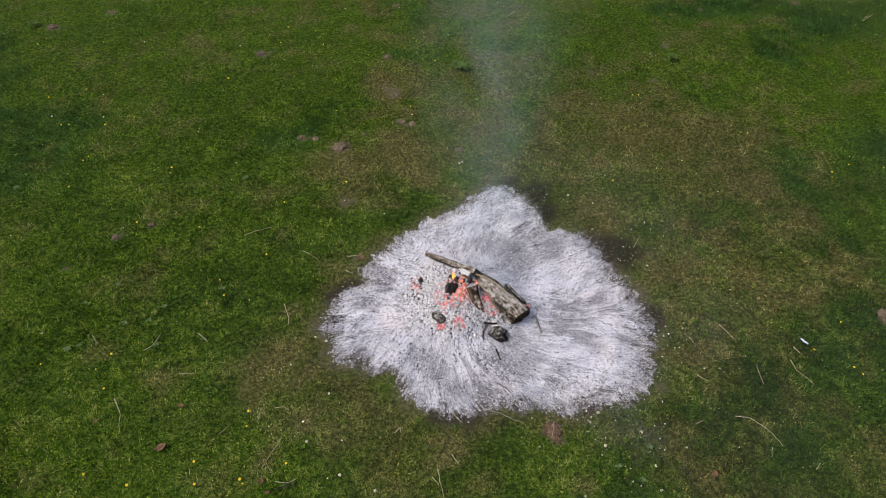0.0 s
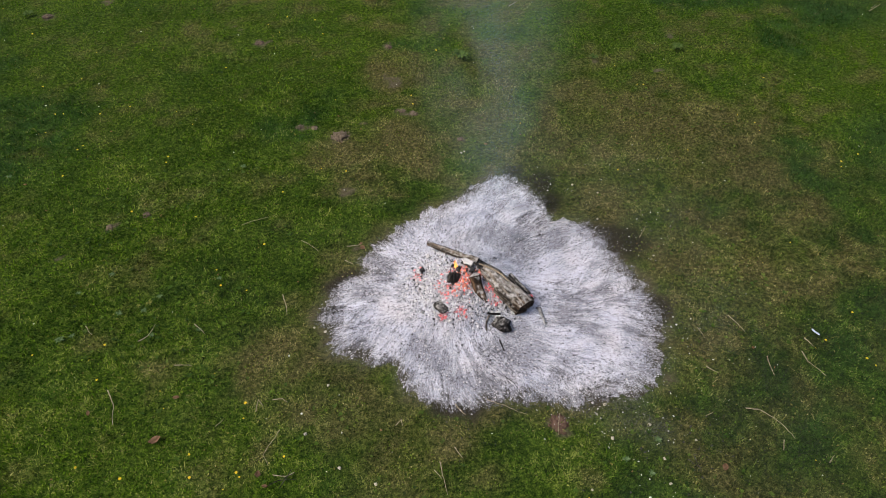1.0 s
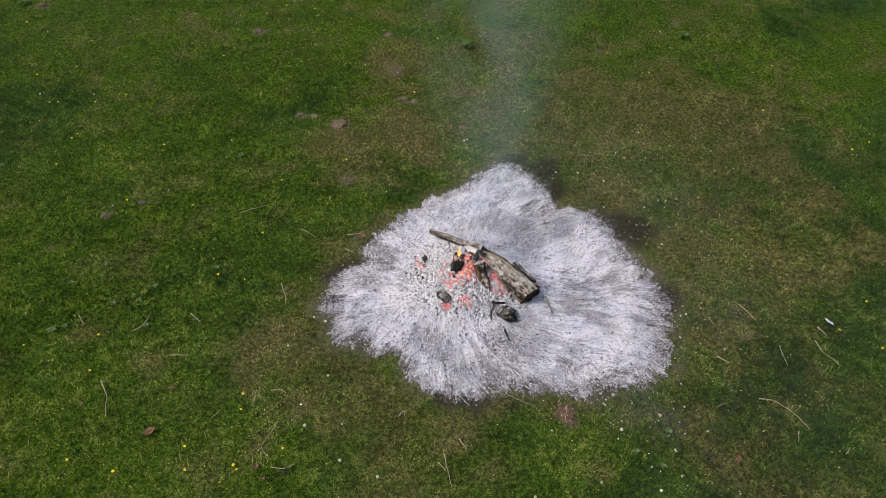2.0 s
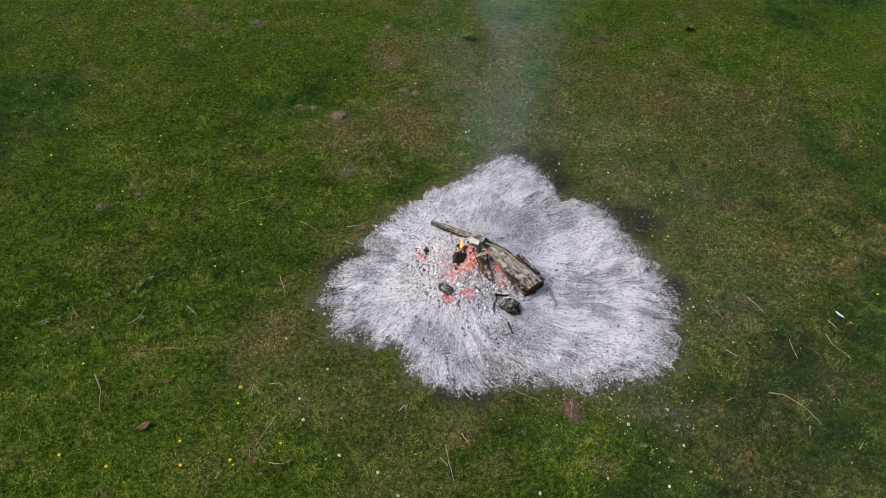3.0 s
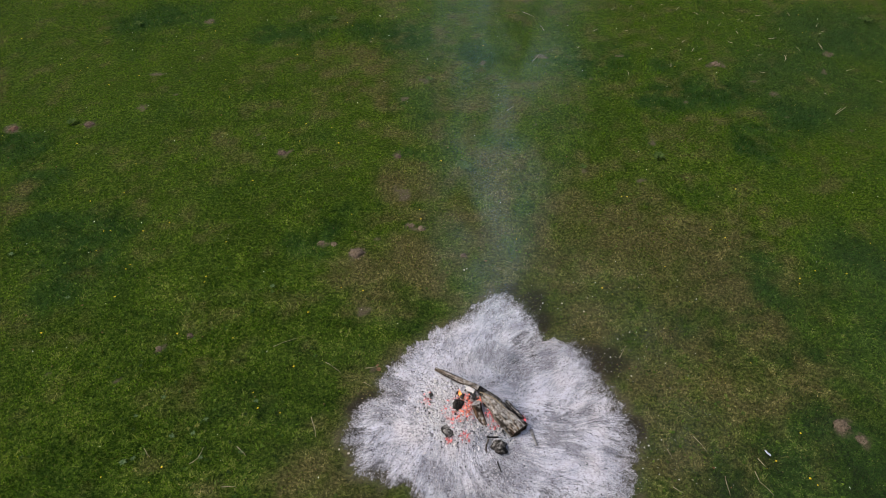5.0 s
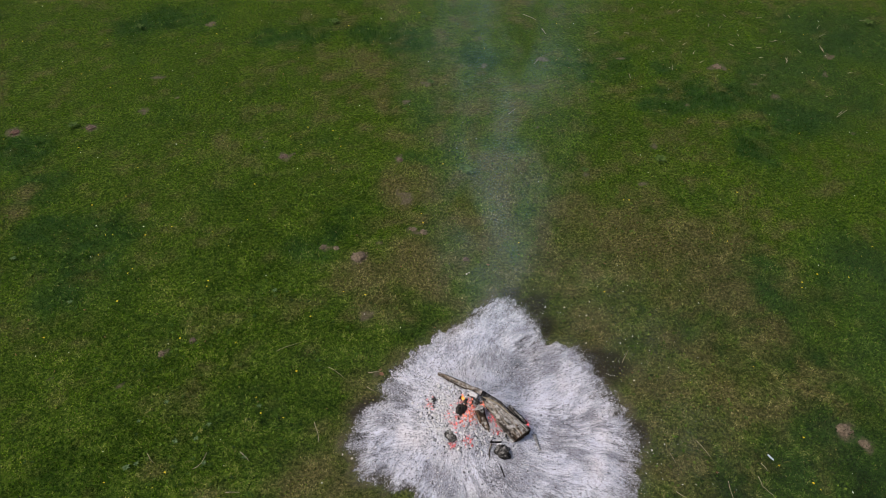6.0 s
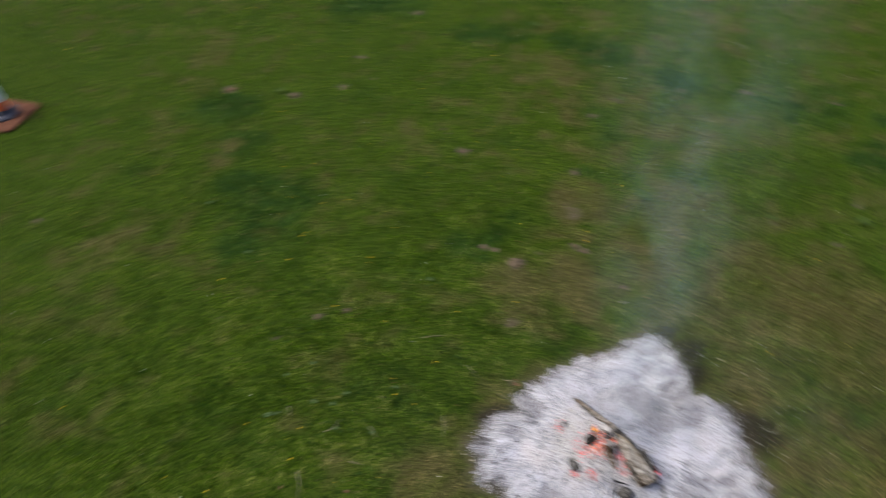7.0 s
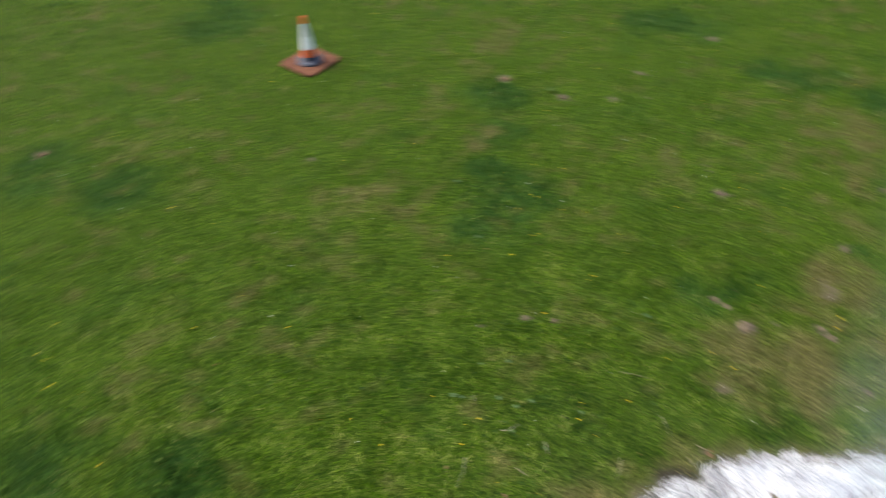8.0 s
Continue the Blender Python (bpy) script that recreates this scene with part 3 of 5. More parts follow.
def grow_leaflets(name, per_metre, size, seed):
    """Small flat leaves of clover and other low herbs between the blades."""
    rng = np.random.default_rng(seed)
    x, y, far = scatter(rng, per_metre, lambda r: np.clip((4.2 / r) ** 1.1, 0.2, 1))
    ok = rng.random(len(x)) < np.clip(2.0 * layers(x, y, 0.16, 161) - 0.35, 0, 1)
    x, y, far = x[ok], y[ok], far[ok]
    dry, lush, bare, soot, share = plan(x, y)
    ok = (rng.random(len(x)) < (1 - 0.9 * np.clip(bare * 1.4, 0, 1)) * (1 - 0.5 * soot)) & (share > 1.01)
    x, y, far, dry, lush, share = x[ok], y[ok], far[ok], dry[ok], lush[ok], share[ok]
    n = len(x)
    r = size * rng.uniform(0.6, 1.4, n) * (0.8 + 0.05 * far)
    turn, tilt, roll = rng.uniform(0, 2 * np.pi, n), rng.uniform(-0.7, 0.7, n), rng.uniform(-0.7, 0.7, n)
    cx, sx = np.cos(turn), np.sin(turn)
    long = np.stack([cx * np.cos(tilt), sx * np.cos(tilt), np.sin(tilt)], 1) * r[:, None]
    side = np.stack([-sx * np.cos(roll), cx * np.cos(roll), np.sin(roll)], 1) * (0.62 * r)[:, None]
    c = np.stack([x, y, ground_height(x, y) + rng.uniform(0.010, 0.026, n)], 1)
    v = np.stack([c - long, c + side, c + long, c - side], 1).reshape(-1, 3)
    b = (np.arange(n) * 4)[:, None]
    tone = np.where(rng.random(n) < 0.4, rng.uniform(0.0, 0.25, n), rng.beta(2.2, 2.4, n))
    tone = np.clip(tone - 0.08 + 0.9 * (layers(x, y, 0.12, 82) - 0.5) + 0.8 * (layers(x, y, 0.40, 86) - 0.5) + 0.04 * np.clip((y - 5) / 5, 0, 1), 0, 1)
    tone = 0.33 + (tone - 0.33) * np.clip(1.3 - 0.09 * far, 0.4, 1)
    patchy = np.clip(dry * rng.uniform(0.2, 1.6, n) + (rng.random(n) < 0.05), 0, 1)
    return big_mesh(name, v, np.concatenate([b + [0, 1, 2], b + [0, 2, 3]]), GRASS, {"dry": np.repeat(patchy, 4), "lush": np.repeat(lush, 4), "tone": np.repeat(tone, 4), "dust": np.repeat(ash_dust(x, y, share) * rng.uniform(0.3, 1.7, n), 4)})


tagged(grow_leaflets("clover", 2500, 0.0085, 9), "small clover and herb leaves between the grass blades", "clover", kind="stuff")


def grow_herbs(name, per_metre, size, seed):
    """Little rosettes of six broad leaves, in drifts."""
    rng = np.random.default_rng(seed)
    x, y, far = scatter(rng, per_metre, lambda r: np.clip(5.0 / r, 0.25, 1))
    ok = rng.random(len(x)) < np.clip(3.4 * layers(x, y, 0.9, 181) - 1.35, 0.05, 1)
    x, y, far = x[ok], y[ok], far[ok]
    dry, lush, bare, soot, share = plan(x, y)
    ok = (bare < 0.3) & (soot < 0.3) & (share > 1.06)
    x, y, far, dry, share = x[ok], y[ok], far[ok], dry[ok], share[ok]
    n, each = len(x), 6
    a = (rng.uniform(0, 6.3, n)[:, None] + np.arange(each) * 2 * np.pi / each + rng.uniform(-0.4, 0.4, (n, each))).ravel()
    r = (size * rng.uniform(0.6, 1.5, n)[:, None] * rng.uniform(0.6, 1.2, (n, each))).ravel()
    c = np.repeat(np.stack([x, y, ground_height(x, y) + 0.018], 1), each, 0)
    way = np.stack([np.cos(a), np.sin(a), rng.uniform(0.0, 0.6, n * each)], 1) * r[:, None]
    side = np.stack([-np.sin(a), np.cos(a), rng.uniform(-0.3, 0.3, n * each)], 1) * (0.33 * r)[:, None]
    v = np.stack([c, c + way * 0.6 + side, c + way, c + way * 0.6 - side], 1).reshape(-1, 3)
    b = (np.arange(n * each) * 4)[:, None]
    tone = np.repeat(np.clip(rng.beta(2.2, 3.0, n) + 0.02, 0, 1), each * 4)
    zero = np.zeros(n * each * 4)
    return big_mesh(name, v, np.concatenate([b + [0, 1, 2], b + [0, 2, 3]]), GRASS, {"dry": np.repeat(0.35 * dry * rng.random(n), each * 4), "lush": np.repeat(rng.uniform(0.1, 0.9, n), each * 4), "tone": tone, "dust": zero + 0.06})


tagged(grow_herbs("herb", 90, 0.016, 12), "small broad-leaved herbs growing in drifts through the grass", "herb", kind="stuff")


# ---------------------------------------------------------------- ash bed
def swirl_of(dx, dy):
    r, a = np.hypot(dx, dy), np.arctan2(dy, dx)
    twist = 0.1 - 0.4 * np.sin(a) - 0.35 * np.maximum(0, -np.cos(a))
    return a - twist * np.log(r + 0.15) + 0.42 * (layers(dx, dy, 0.8, 90) - 0.5) + 0.10 * (layers(dx, dy, 0.28, 93) - 0.5)


def ash_height(x, y):
    dx, dy = x - FIRE[0], y - FIRE[1]
    share = np.hypot(dx, dy) / ash_reach(np.arctan2(dy, dx))
    s = swirl_of(dx, dy)
    edge = np.clip((1.03 + 0.10 * (layers(x, y, 0.06, 97) - 0.5) - share) / 0.16, 0, 1)
    rake = layers(np.cos(s) * 3.2, np.sin(s) * 3.2 + share * 0.25, 0.16, 95)
    mound = 0.20 * np.exp(-((x - 0.27) ** 2 + (y - 3.86) ** 2) / 0.14) + 0.06 * np.exp(-((x + 0.02) ** 2 + (y - 4.08) ** 2) / 0.05)
    return -0.014 + 0.034 * edge ** 0.6 + edge * (0.006 * (rake - 0.5) + 0.018 * (layers(x, y, 0.3, 98) - 0.5) + 0.012 * (layers(x, y, 0.05, 99) - 0.5)) + mound


def az(x, y):
    return float(ash_height(np.array([x]), np.array([y]))[0])


na, nr = 640, 90
ang, rad = np.meshgrid(np.linspace(0, 2 * np.pi, na), np.linspace(0.0, 1.06, nr), indexing="ij")
ang, rad = ang.ravel(), rad.ravel()
ax, ay = FIRE[0] + np.cos(ang) * rad * ash_reach(ang), FIRE[1] + np.sin(ang) * rad * ash_reach(ang)
s = swirl_of(ax - FIRE[0], ay - FIRE[1])
raked_x = ax + 0.30 * (layers(np.cos(s) * 3, np.sin(s) * 3, 0.2, 110) - 0.5)
raked_y = ay + 0.30 * (layers(np.cos(s) * 3, np.sin(s) * 3, 0.2, 113) - 0.5)
ash_soot = np.maximum(spots(raked_x, raked_y, SOOT, 1.8) * 0.5, 0)
ash_streak_shade = spots(raked_x, raked_y, STREAK_SHADE, 1.7) * (0.45 + 0.9 * layers(ax, ay, 0.12, 117))
ash = big_mesh("ash_bed", np.stack([ax, ay, ash_height(ax, ay)], 1), grid_tris(na, nr), ASH, {"swirl": s, "reach": np.hypot(ax - FIRE[0], ay - FIRE[1]), "soot": ash_soot, "streak_shade": ash_streak_shade, "share": rad}, True)
tagged(ash, "pale grey wood ash raked outwards over scorched ground", "ash", kind="stuff")


def chips(name, places, sizes, mat_, label, category, seed, flat=0.5, sink=0.3):
    """Many small broken lumps (six-cornered) lying on the ash or ground."""
    rng = np.random.default_rng(seed)
    n = len(places)
    corners = np.array([(1, 0, 0), (-1, 0, 0), (0, 1, 0), (0, -1, 0), (0, 0, 1), (0, 0, -1)], float)
    faces = np.array([(0, 2, 4), (2, 1, 4), (1, 3, 4), (3, 0, 4), (2, 0, 5), (1, 2, 5), (3, 1, 5), (0, 3, 5)])
    v = corners[None] * rng.uniform(0.6, 1.3, (n, 6, 1)) + rng.uniform(-0.25, 0.25, (n, 6, 3))
    v *= np.stack([rng.uniform(0.6, 1.5, n), rng.uniform(0.5, 1.0, n), rng.uniform(0.4, 1.0, n) * flat], 1)[:, None]
    q = rng.normal(size=(n, 4)) * [1, 0.25, 0.25, 1.0]
    q /= np.linalg.norm(q, axis=1)[:, None]
    w, a, b, c = q.T
    m = np.stack([1 - 2 * (b * b + c * c), 2 * (a * b - c * w), 2 * (a * c + b * w), 2 * (a * b + c * w), 1 - 2 * (a * a + c * c), 2 * (b * c - a * w),
                  2 * (a * c - b * w), 2 * (b * c + a * w), 1 - 2 * (a * a + b * b)], 1).reshape(n, 3, 3)
    v = np.einsum("nij,nkj->nki", m, v) * sizes[:, None, None] + places[:, None, :]
    v[:, :, 2] += (sizes * flat * (0.6 - sink))[:, None]
    tris = (faces[None] + (np.arange(n) * 6)[:, None, None]).reshape(-1, 3)
    return tagged(big_mesh(name, v.reshape(-1, 3), tris, mat_, {"tone": np.repeat(rng.random(n), 6)}), label, category, kind="stuff")


def over_ash(n, inner, outer, seed, squeeze=1.0):
    rng = np.random.default_rng(seed)
    a, r = rng.uniform(0, 2 * np.pi, n), np.sqrt(rng.uniform(inner ** 2, outer ** 2, n)) ** squeeze
    x, y = FIRE[0] + np.cos(a) * r * ash_reach(a), FIRE[1] + np.sin(a) * r * ash_reach(a)
    return np.stack([x, y, np.maximum(ash_height(x, y), ground_height(x, y))], 1)


chips("ash_flake", over_ash(4500, 0.1, 0.985, 21), 0.002 + 0.007 * RNG.random(4500) ** 3, FLAKE, "white flakes of ash strewn over the ash bed", "ash", 22)
p_ = over_ash(3200, 0.88, 1.03, 25)
chips("ash_crumb", p_, 0.0016 + 0.004 * RNG.random(3200) ** 3, COAL, "grey crumbs of ash along the edge of the ash bed", "ash", 26)


def slivers(name, places, turn, sizes, mat_, label, category, seed):
    """Thin splinters lying along the rake marks: a long diamond with a raised ridge."""
    rng = np.random.default_rng(seed)
    n = len(places)
    turn = turn + rng.normal(size=n) * 0.22
    long = np.stack([np.cos(turn), np.sin(turn), rng.uniform(-0.1, 0.1, n)], 1) * (sizes * rng.uniform(0.8, 3.2, n))[:, None]
    side = np.stack([-np.sin(turn), np.cos(turn), np.zeros(n)], 1) * (sizes * rng.uniform(0.45, 0.9, n))[:, None]
    top = places + np.stack([np.zeros(n), np.zeros(n), sizes * 0.8], 1)
    v = np.stack([places - long, places + side, places + long * rng.uniform(0.5, 1.0, n)[:, None], places - side, top], 1).reshape(-1, 3)
    b = (np.arange(n) * 5)[:, None]
    tris = np.concatenate([b + [0, 4, 3], b + [3, 4, 2], b + [2, 4, 1], b + [1, 4, 0]])
    return tagged(big_mesh(name, v, tris, mat_, {"tone": np.repeat(rng.random(n), 5)}), label, category, kind="stuff")


def rake_turn(x, y):
    """The direction of the rake marks at a place of the ash."""
    dx, dy, e = x - FIRE[0], y - FIRE[1], 0.004
    gx_ = swirl_of(dx + e, dy) - swirl_of(dx - e, dy)
    gy_ = swirl_of(dx, dy + e) - swirl_of(dx, dy - e)
    return np.arctan2(gx_, -gy_)


def raked_share(x, y, seed):
    """How dark the rake marks are: narrow along the stroke, in broad worn bands."""
    dx, dy = x - FIRE[0], y - FIRE[1]
    sw, r = swirl_of(dx, dy), np.hypot(dx, dy)
    thin = field_noise(sw / 0.035, r / 0.16, 1.0, seed)
    wide_ = field_noise(sw / 0.20, r / 0.35, 1.0, seed + 1)
    return np.clip(2.6 * (0.38 * thin + 0.37 * wide_ + 0.25 * layers(x, y, 0.3, seed + 2)) - 1.12 + 0.60 * spots(x, y, STREAK_SHADE + SOOT, 1.6) + 0.22 * np.clip(dx, 0, 1), 0, 1) ** 1.4


p_ = over_ash(72000, 0.12, 1.03, 23)
p_ = p_[RNG.random(len(p_)) < raked_share(p_[:, 0], p_[:, 1], 170)]
slivers("charcoal_splinter", p_, rake_turn(p_[:, 0], p_[:, 1]), 0.0018 + 0.0046 * RNG.random(len(p_)) ** 2.5, SMUT, "black charcoal splinters raked out over the ash bed", "charcoal", 24)
p_ = over_ash(14000, 0.12, 1.0, 27)
slivers("ash_splinter", p_, rake_turn(p_[:, 0], p_[:, 1]), 0.0020 + 0.0042 * RNG.random(len(p_)) ** 2.5, COAL, "pale splinters of ash raked out over the ash bed", "ash", 28)
p_ = over_ash(2200, 0.15, 1.02, 29)
chips("charcoal_crumb", p_, 0.0025 + 0.009 * RNG.random(len(p_)) ** 3, CHARCOAL, "black charcoal crumbs strewn over the ash bed", "charcoal", 30)


def pile(n, spots_, seed):
    """Places heaped round the given centres (x, y, spread)."""
    rng = np.random.default_rng(seed)
    pick = np.array(spots_)[rng.integers(0, len(spots_), n)]
    x, y = (pick[:, k] + rng.normal(size=n) * pick[:, 2] for k in (0, 1))
    return np.stack([x, y, ash_height(x, y)], 1)


HEAP = [(0.000, 3.784, 0.11), (0.098, 3.683, 0.12), (0.148, 3.557, 0.09), (0.315, 3.600, 0.08), (0.049, 3.849, 0.10), (0.289, 3.810, 0.09), (-0.080, 3.700, 0.09), (0.050, 3.600, 0.08), (0.200, 3.700, 0.10), (-0.060, 3.880, 0.08), (0.500, 3.560, 0.07)]
HOTBED = [(0.193, 3.737, 0.085), (0.123, 3.689, 0.07), (0.480, 3.650, 0.085), (-0.145, 3.877, 0.045), (0.223, 3.501, 0.035), (0.083, 3.461, 0.03), (0.195, 3.873, 0.05), (0.271, 3.763, 0.06), (0.248, 3.692, 0.05), (0.049, 3.652, 0.035), (0.563, 3.614, 0.05)]
for k, (hx, hy, hr) in enumerate(HOTBED):
    na, nr = 28, 10
    ang, rad = (a.ravel() for a in np.meshgrid(np.linspace(0, 2 * np.pi, na), np.linspace(0.0, 1.5, nr), indexing="ij"))
    ex, ey = np.cos(ang) * rad * hr, np.sin(ang) * rad * hr * 0.85
    ez = ash_height(hx + ex, hy + ey) - az(hx, hy) + 0.014 * np.exp(-rad ** 2) - 0.030 * np.clip(rad - 0.8, 0, 1) + 0.014 * (layers(hx + ex, hy + ey, 0.035, 120 + k) - 0.5)
    bed = big_mesh("ember_patch", np.stack([ex, ey, ez], 1), grid_tris(na, nr), EMBERBED, {"heat": np.clip(1.30 - rad * 0.80, -0.5, 1)}, True)
    bed.location = (hx, hy, az(hx, hy) + 0.004)
    tagged(bed, "glowing pink and orange embers under a skin of ash", "embers", "ember patches of the fire")
p_ = pile(6800, HEAP, 31)
glow = spots(p_[:, 0], p_[:, 1], HOTBED)
p_ = p_[RNG.random(len(p_)) > 0.92 * glow]
p_[:, 2] += RNG.uniform(0.0, 0.03, len(p_)) * np.exp(-((p_[:, 0] - 0.14) ** 2 + (p_[:, 1] - 3.68) ** 2) / 0.05)
chips("ashy_coal", p_, 0.0038 + 0.014 * RNG.random(len(p_)) ** 2.6, COAL, "heap of ash-coated coals round the embers", "coal", 32, 0.6)
p_ = pile(420, HEAP, 41)
chips("ash_scale", p_ + [0, 0, 0.010], 0.010 + 0.014 * RNG.random(len(p_)) ** 2, FLAKE, "flat white scales of ash on the heap of coals", "ash", 42, 0.22)
p_ = pile(28, [(0.228, 3.731, 0.035), (0.242, 3.774, 0.025), (0.195, 3.683, 0.03), (0.263, 3.699, 0.02)], 43)
chips("burning_coal", p_ + [0, 0, 0.022], RNG.uniform(0.010, 0.022, len(p_)), HOT, "large glowing orange coals at the heart of the fire", "ember", 44, 0.7)
p_ = pile(520, HEAP, 33)
chips("dark_coal", p_ + [0, 0, 0.006], RNG.uniform(0.004, 0.012, len(p_)), CHARCOAL, "black coals among the ash-coated ones", "coal", 34, 0.8)
p_ = pile(640, [(0.46, 3.66, 0.05), (0.193, 3.849, 0.04), (0.234, 3.686, 0.05), (0.118, 3.656, 0.045), (0.088, 3.693, 0.04), (0.291, 3.742, 0.05), (0.165, 3.823, 0.04), (-0.158, 3.891, 0.03), (0.500, 3.670, 0.045), (0.449, 3.701, 0.03), (0.060, 3.481, 0.02),
                (0.198, 3.508, 0.025), (0.766, 3.709, 0.014), (0.049, 3.733, 0.04), (0.126, 3.792, 0.04)], 35)
chips("red_ember", p_ + [0, 0, 0.013], 0.005 + 0.011 * RNG.random(len(p_)) ** 2, EMBER, "glowing red embers in the heap of coals", "ember", 36, 0.7)
p_ = pile(95, [(0.205, 3.704, 0.035), (0.234, 3.671, 0.03), (0.347, 3.813, 0.025), (0.194, 3.802, 0.03), (0.214, 3.732, 0.03), (0.243, 3.700, 0.02), (0.137, 3.669, 0.03), (0.252, 3.751, 0.03), (0.260, 3.851, 0.02)], 37)
chips("orange_ember", p_ + [0, 0, 0.020], 0.006 + 0.010 * RNG.random(len(p_)) ** 2, HOT, "glowing orange embers at the heart of the fire", "ember", 38, 0.7)
p_ = pile(80, [(0.269, 3.913, 0.03), (0.327, 3.853, 0.04), (0.155, 3.801, 0.05), (0.337, 3.881, 0.05), (0.270, 3.843, 0.04), (0.406, 3.884, 0.04), (0.193, 3.891, 0.04), (0.614, 3.622, 0.05), (-0.118, 3.905, 0.02)], 39)
chips("charred_chunk", p_ + [0, 0, 0.022], RNG.uniform(0.012, 0.028, len(p_)), CHARCOAL, "black charred chunks between the logs", "charcoal", 40, 0.8)


# ---------------------------------------------------------------- logs and burnt wood
def tube(path, radii, sides=14, rough=0.12, ridges=0.0, seed=0):
    """A lumpy tapering tube along a path of points; returns the bark and the two end bmeshes."""
    path = [Vector(p) for p in path]
    rng = random.Random(seed)
    off = Vector((rng.uniform(0, 50), rng.uniform(0, 50), rng.uniform(0, 50)))
    bark = bmesh.new()
    rings = []
    for i, (c, r) in enumerate(zip(path, radii)):
        way = (path[min(i + 1, len(path) - 1)] - path[max(i - 1, 0)]).normalized()
        side = way.cross(Vector((0, 0, 1)))
        side = side.normalized() if side.length > 0.3 else way.cross(Vector((0, 1, 0))).normalized()
        top = side.cross(way).normalized()
        ring = []
        for k in range(sides):
            a = 2 * math.pi * k / sides
            d = Vector((math.cos(a), math.sin(a), 0))
            along = Vector((0, 0, (c - path[0]).length))
            q = 1 + rough * 2 * noise.noise(along * 7 + d * 0.9 + off) + ridges * noise.noise(d * 3.5 + off + along * 2.5) + ridges * 0.8 * noise.noise(d * 8 - off + along * 4) + ridges * 0.4 * noise.noise(d * 17 + off + along * 12)
            ring.append(c + (side * d.x + top * d.y) * r * q)
        rings.append(ring)
    vs = [[bark.verts.new(p) for p in ring] for ring in rings]
    for a, b in zip(vs, vs[1:]):
        for k in range(sides):
            bark.faces.new((a[k], a[(k + 1) % sides], b[(k + 1) % sides], b[k]))
    caps = []
    for ring, c, flip, way in ((rings[0], path[0], True, path[0] - path[1]), (rings[-1], path[-1], False, path[-1] - path[-2])):
        end = bmesh.new()
        out = way.normalized() * radii[0] * 0.3
        vv = [end.verts.new(p) for p in ring]
        inner = [end.verts.new(c + (p - c) * 0.6 + out * (0.3 + rng.random())) for p in ring]
        mid = end.verts.new(c + out * rng.uniform(0.2, 1.0))
        for k in range(sides):
            n = (k + 1) % sides
            end.faces.new((vv[n], vv[k], inner[k], inner[n]) if flip else (vv[k], vv[n], inner[n], inner[k]))
            end.faces.new((inner[n], inner[k], mid) if flip else (inner[k], inner[n], mid))
        caps.append(end)
    return bark, caps


def line(a, b, n, sag=0.0, seed=0, wobble=0.0):
    rng = random.Random(seed)
    a, b = Vector(a), Vector(b)
    side = (b - a).cross(Vector((0, 0, 1)))
    out = []
    for i in range(n):
        f = i / (n - 1)
        out.append(a.lerp(b, f) + side * (sag * math.sin(math.pi * f) + rng.uniform(-wobble, wobble)))
    return out


def make_log(a, b, r0, r1, bark_mat, end_mat, label, seed, sag=0.0, sides=24, rough=0.16, ridges=0.42, crust=0.0, step=0.012, crust_mat=None):
    """A lumpy burnt log whose grain runs along its own z axis, from a to b."""
    a, b = Vector(a), Vector(b)
    long = (b - a).length
    n = max(4, int(long / step))
    thing = new("log")
    thing.location, thing.rotation_mode = a, "QUATERNION"
    thing.rotation_quaternion = (b - a).to_track_quat("Z", "Y")
    rng = random.Random(seed)
    off = rng.uniform(0, 40)
    pts = [Vector((sag * long * math.sin(math.pi * i / (n - 1)) + 0.3 * r0 * noise.noise((off, 6 * long * i / n, 0)), 0.3 * r0 * noise.noise((off, 6 * long * i / n, 7)), long * i / (n - 1))) for i in range(n)]
    radii = [(r0 + (r1 - r0) * i / (n - 1)) for i in range(n)]
    bark, caps = tube(pts, radii, sides, rough, ridges, seed)
    part("bark", bark, bark_mat, thing, "", step < 0.02)
    for cap in caps:
        part("burnt_end", cap, end_mat, thing, "ashen burnt end grain")
    if crust:
        bark, caps = tube(pts[-int(crust / 0.012):], [r * (0.72, 0.88, 0.97, 1.03)[min(i, 3)] for i, r in enumerate(radii[-int(crust / 0.012):])], sides, rough, ridges * 0.6, seed)
        for cap in caps:
            cap.free()
        part("burnt_crust", bark, crust_mat or CRUST, thing, "brown burnt crust with ash at the end")
    return tagged(thing, label, "log")


make_log((-0.073, 4.179, 0.190), (0.348, 3.936, 0.225), 0.020, 0.030, BARK, CHAR, "long split brown log with a charred tip lying in the ash", 1)
make_log((0.290, 3.961, 0.210), (0.445, 3.888, 0.200), 0.030, 0.022, CHAR, CHAR, "charred broken log end among the embers", 21)
make_log((0.379, 3.877, 0.200), (0.713, 3.567, 0.100), 0.066, 0.080, GREYBARK, BURNT, "thick grey bark log burnt brown at its end beside the embers", 2, crust=0.12, ridges=0.42, rough=0.16, crust_mat=BURNT, sides=44)
make_log((0.598, 3.812, 0.205), (0.750, 3.663, 0.155), 0.024, 0.016, DUSTY, CHAR, "black charred branch leaning along the thick log", 3)
make_log((0.441, 3.782, 0.120), (0.655, 3.572, 0.060), 0.022, 0.020, CHAR, CHAR, "charred split piece under the thick log", 22)
make_log((0.304, 3.756, 0.260), (0.395, 3.615, 0.100), 0.050, 0.036, BURNT, CRUST, "short split brown log standing out of the embers", 4, sides=7, ridges=0.30, step=0.03)
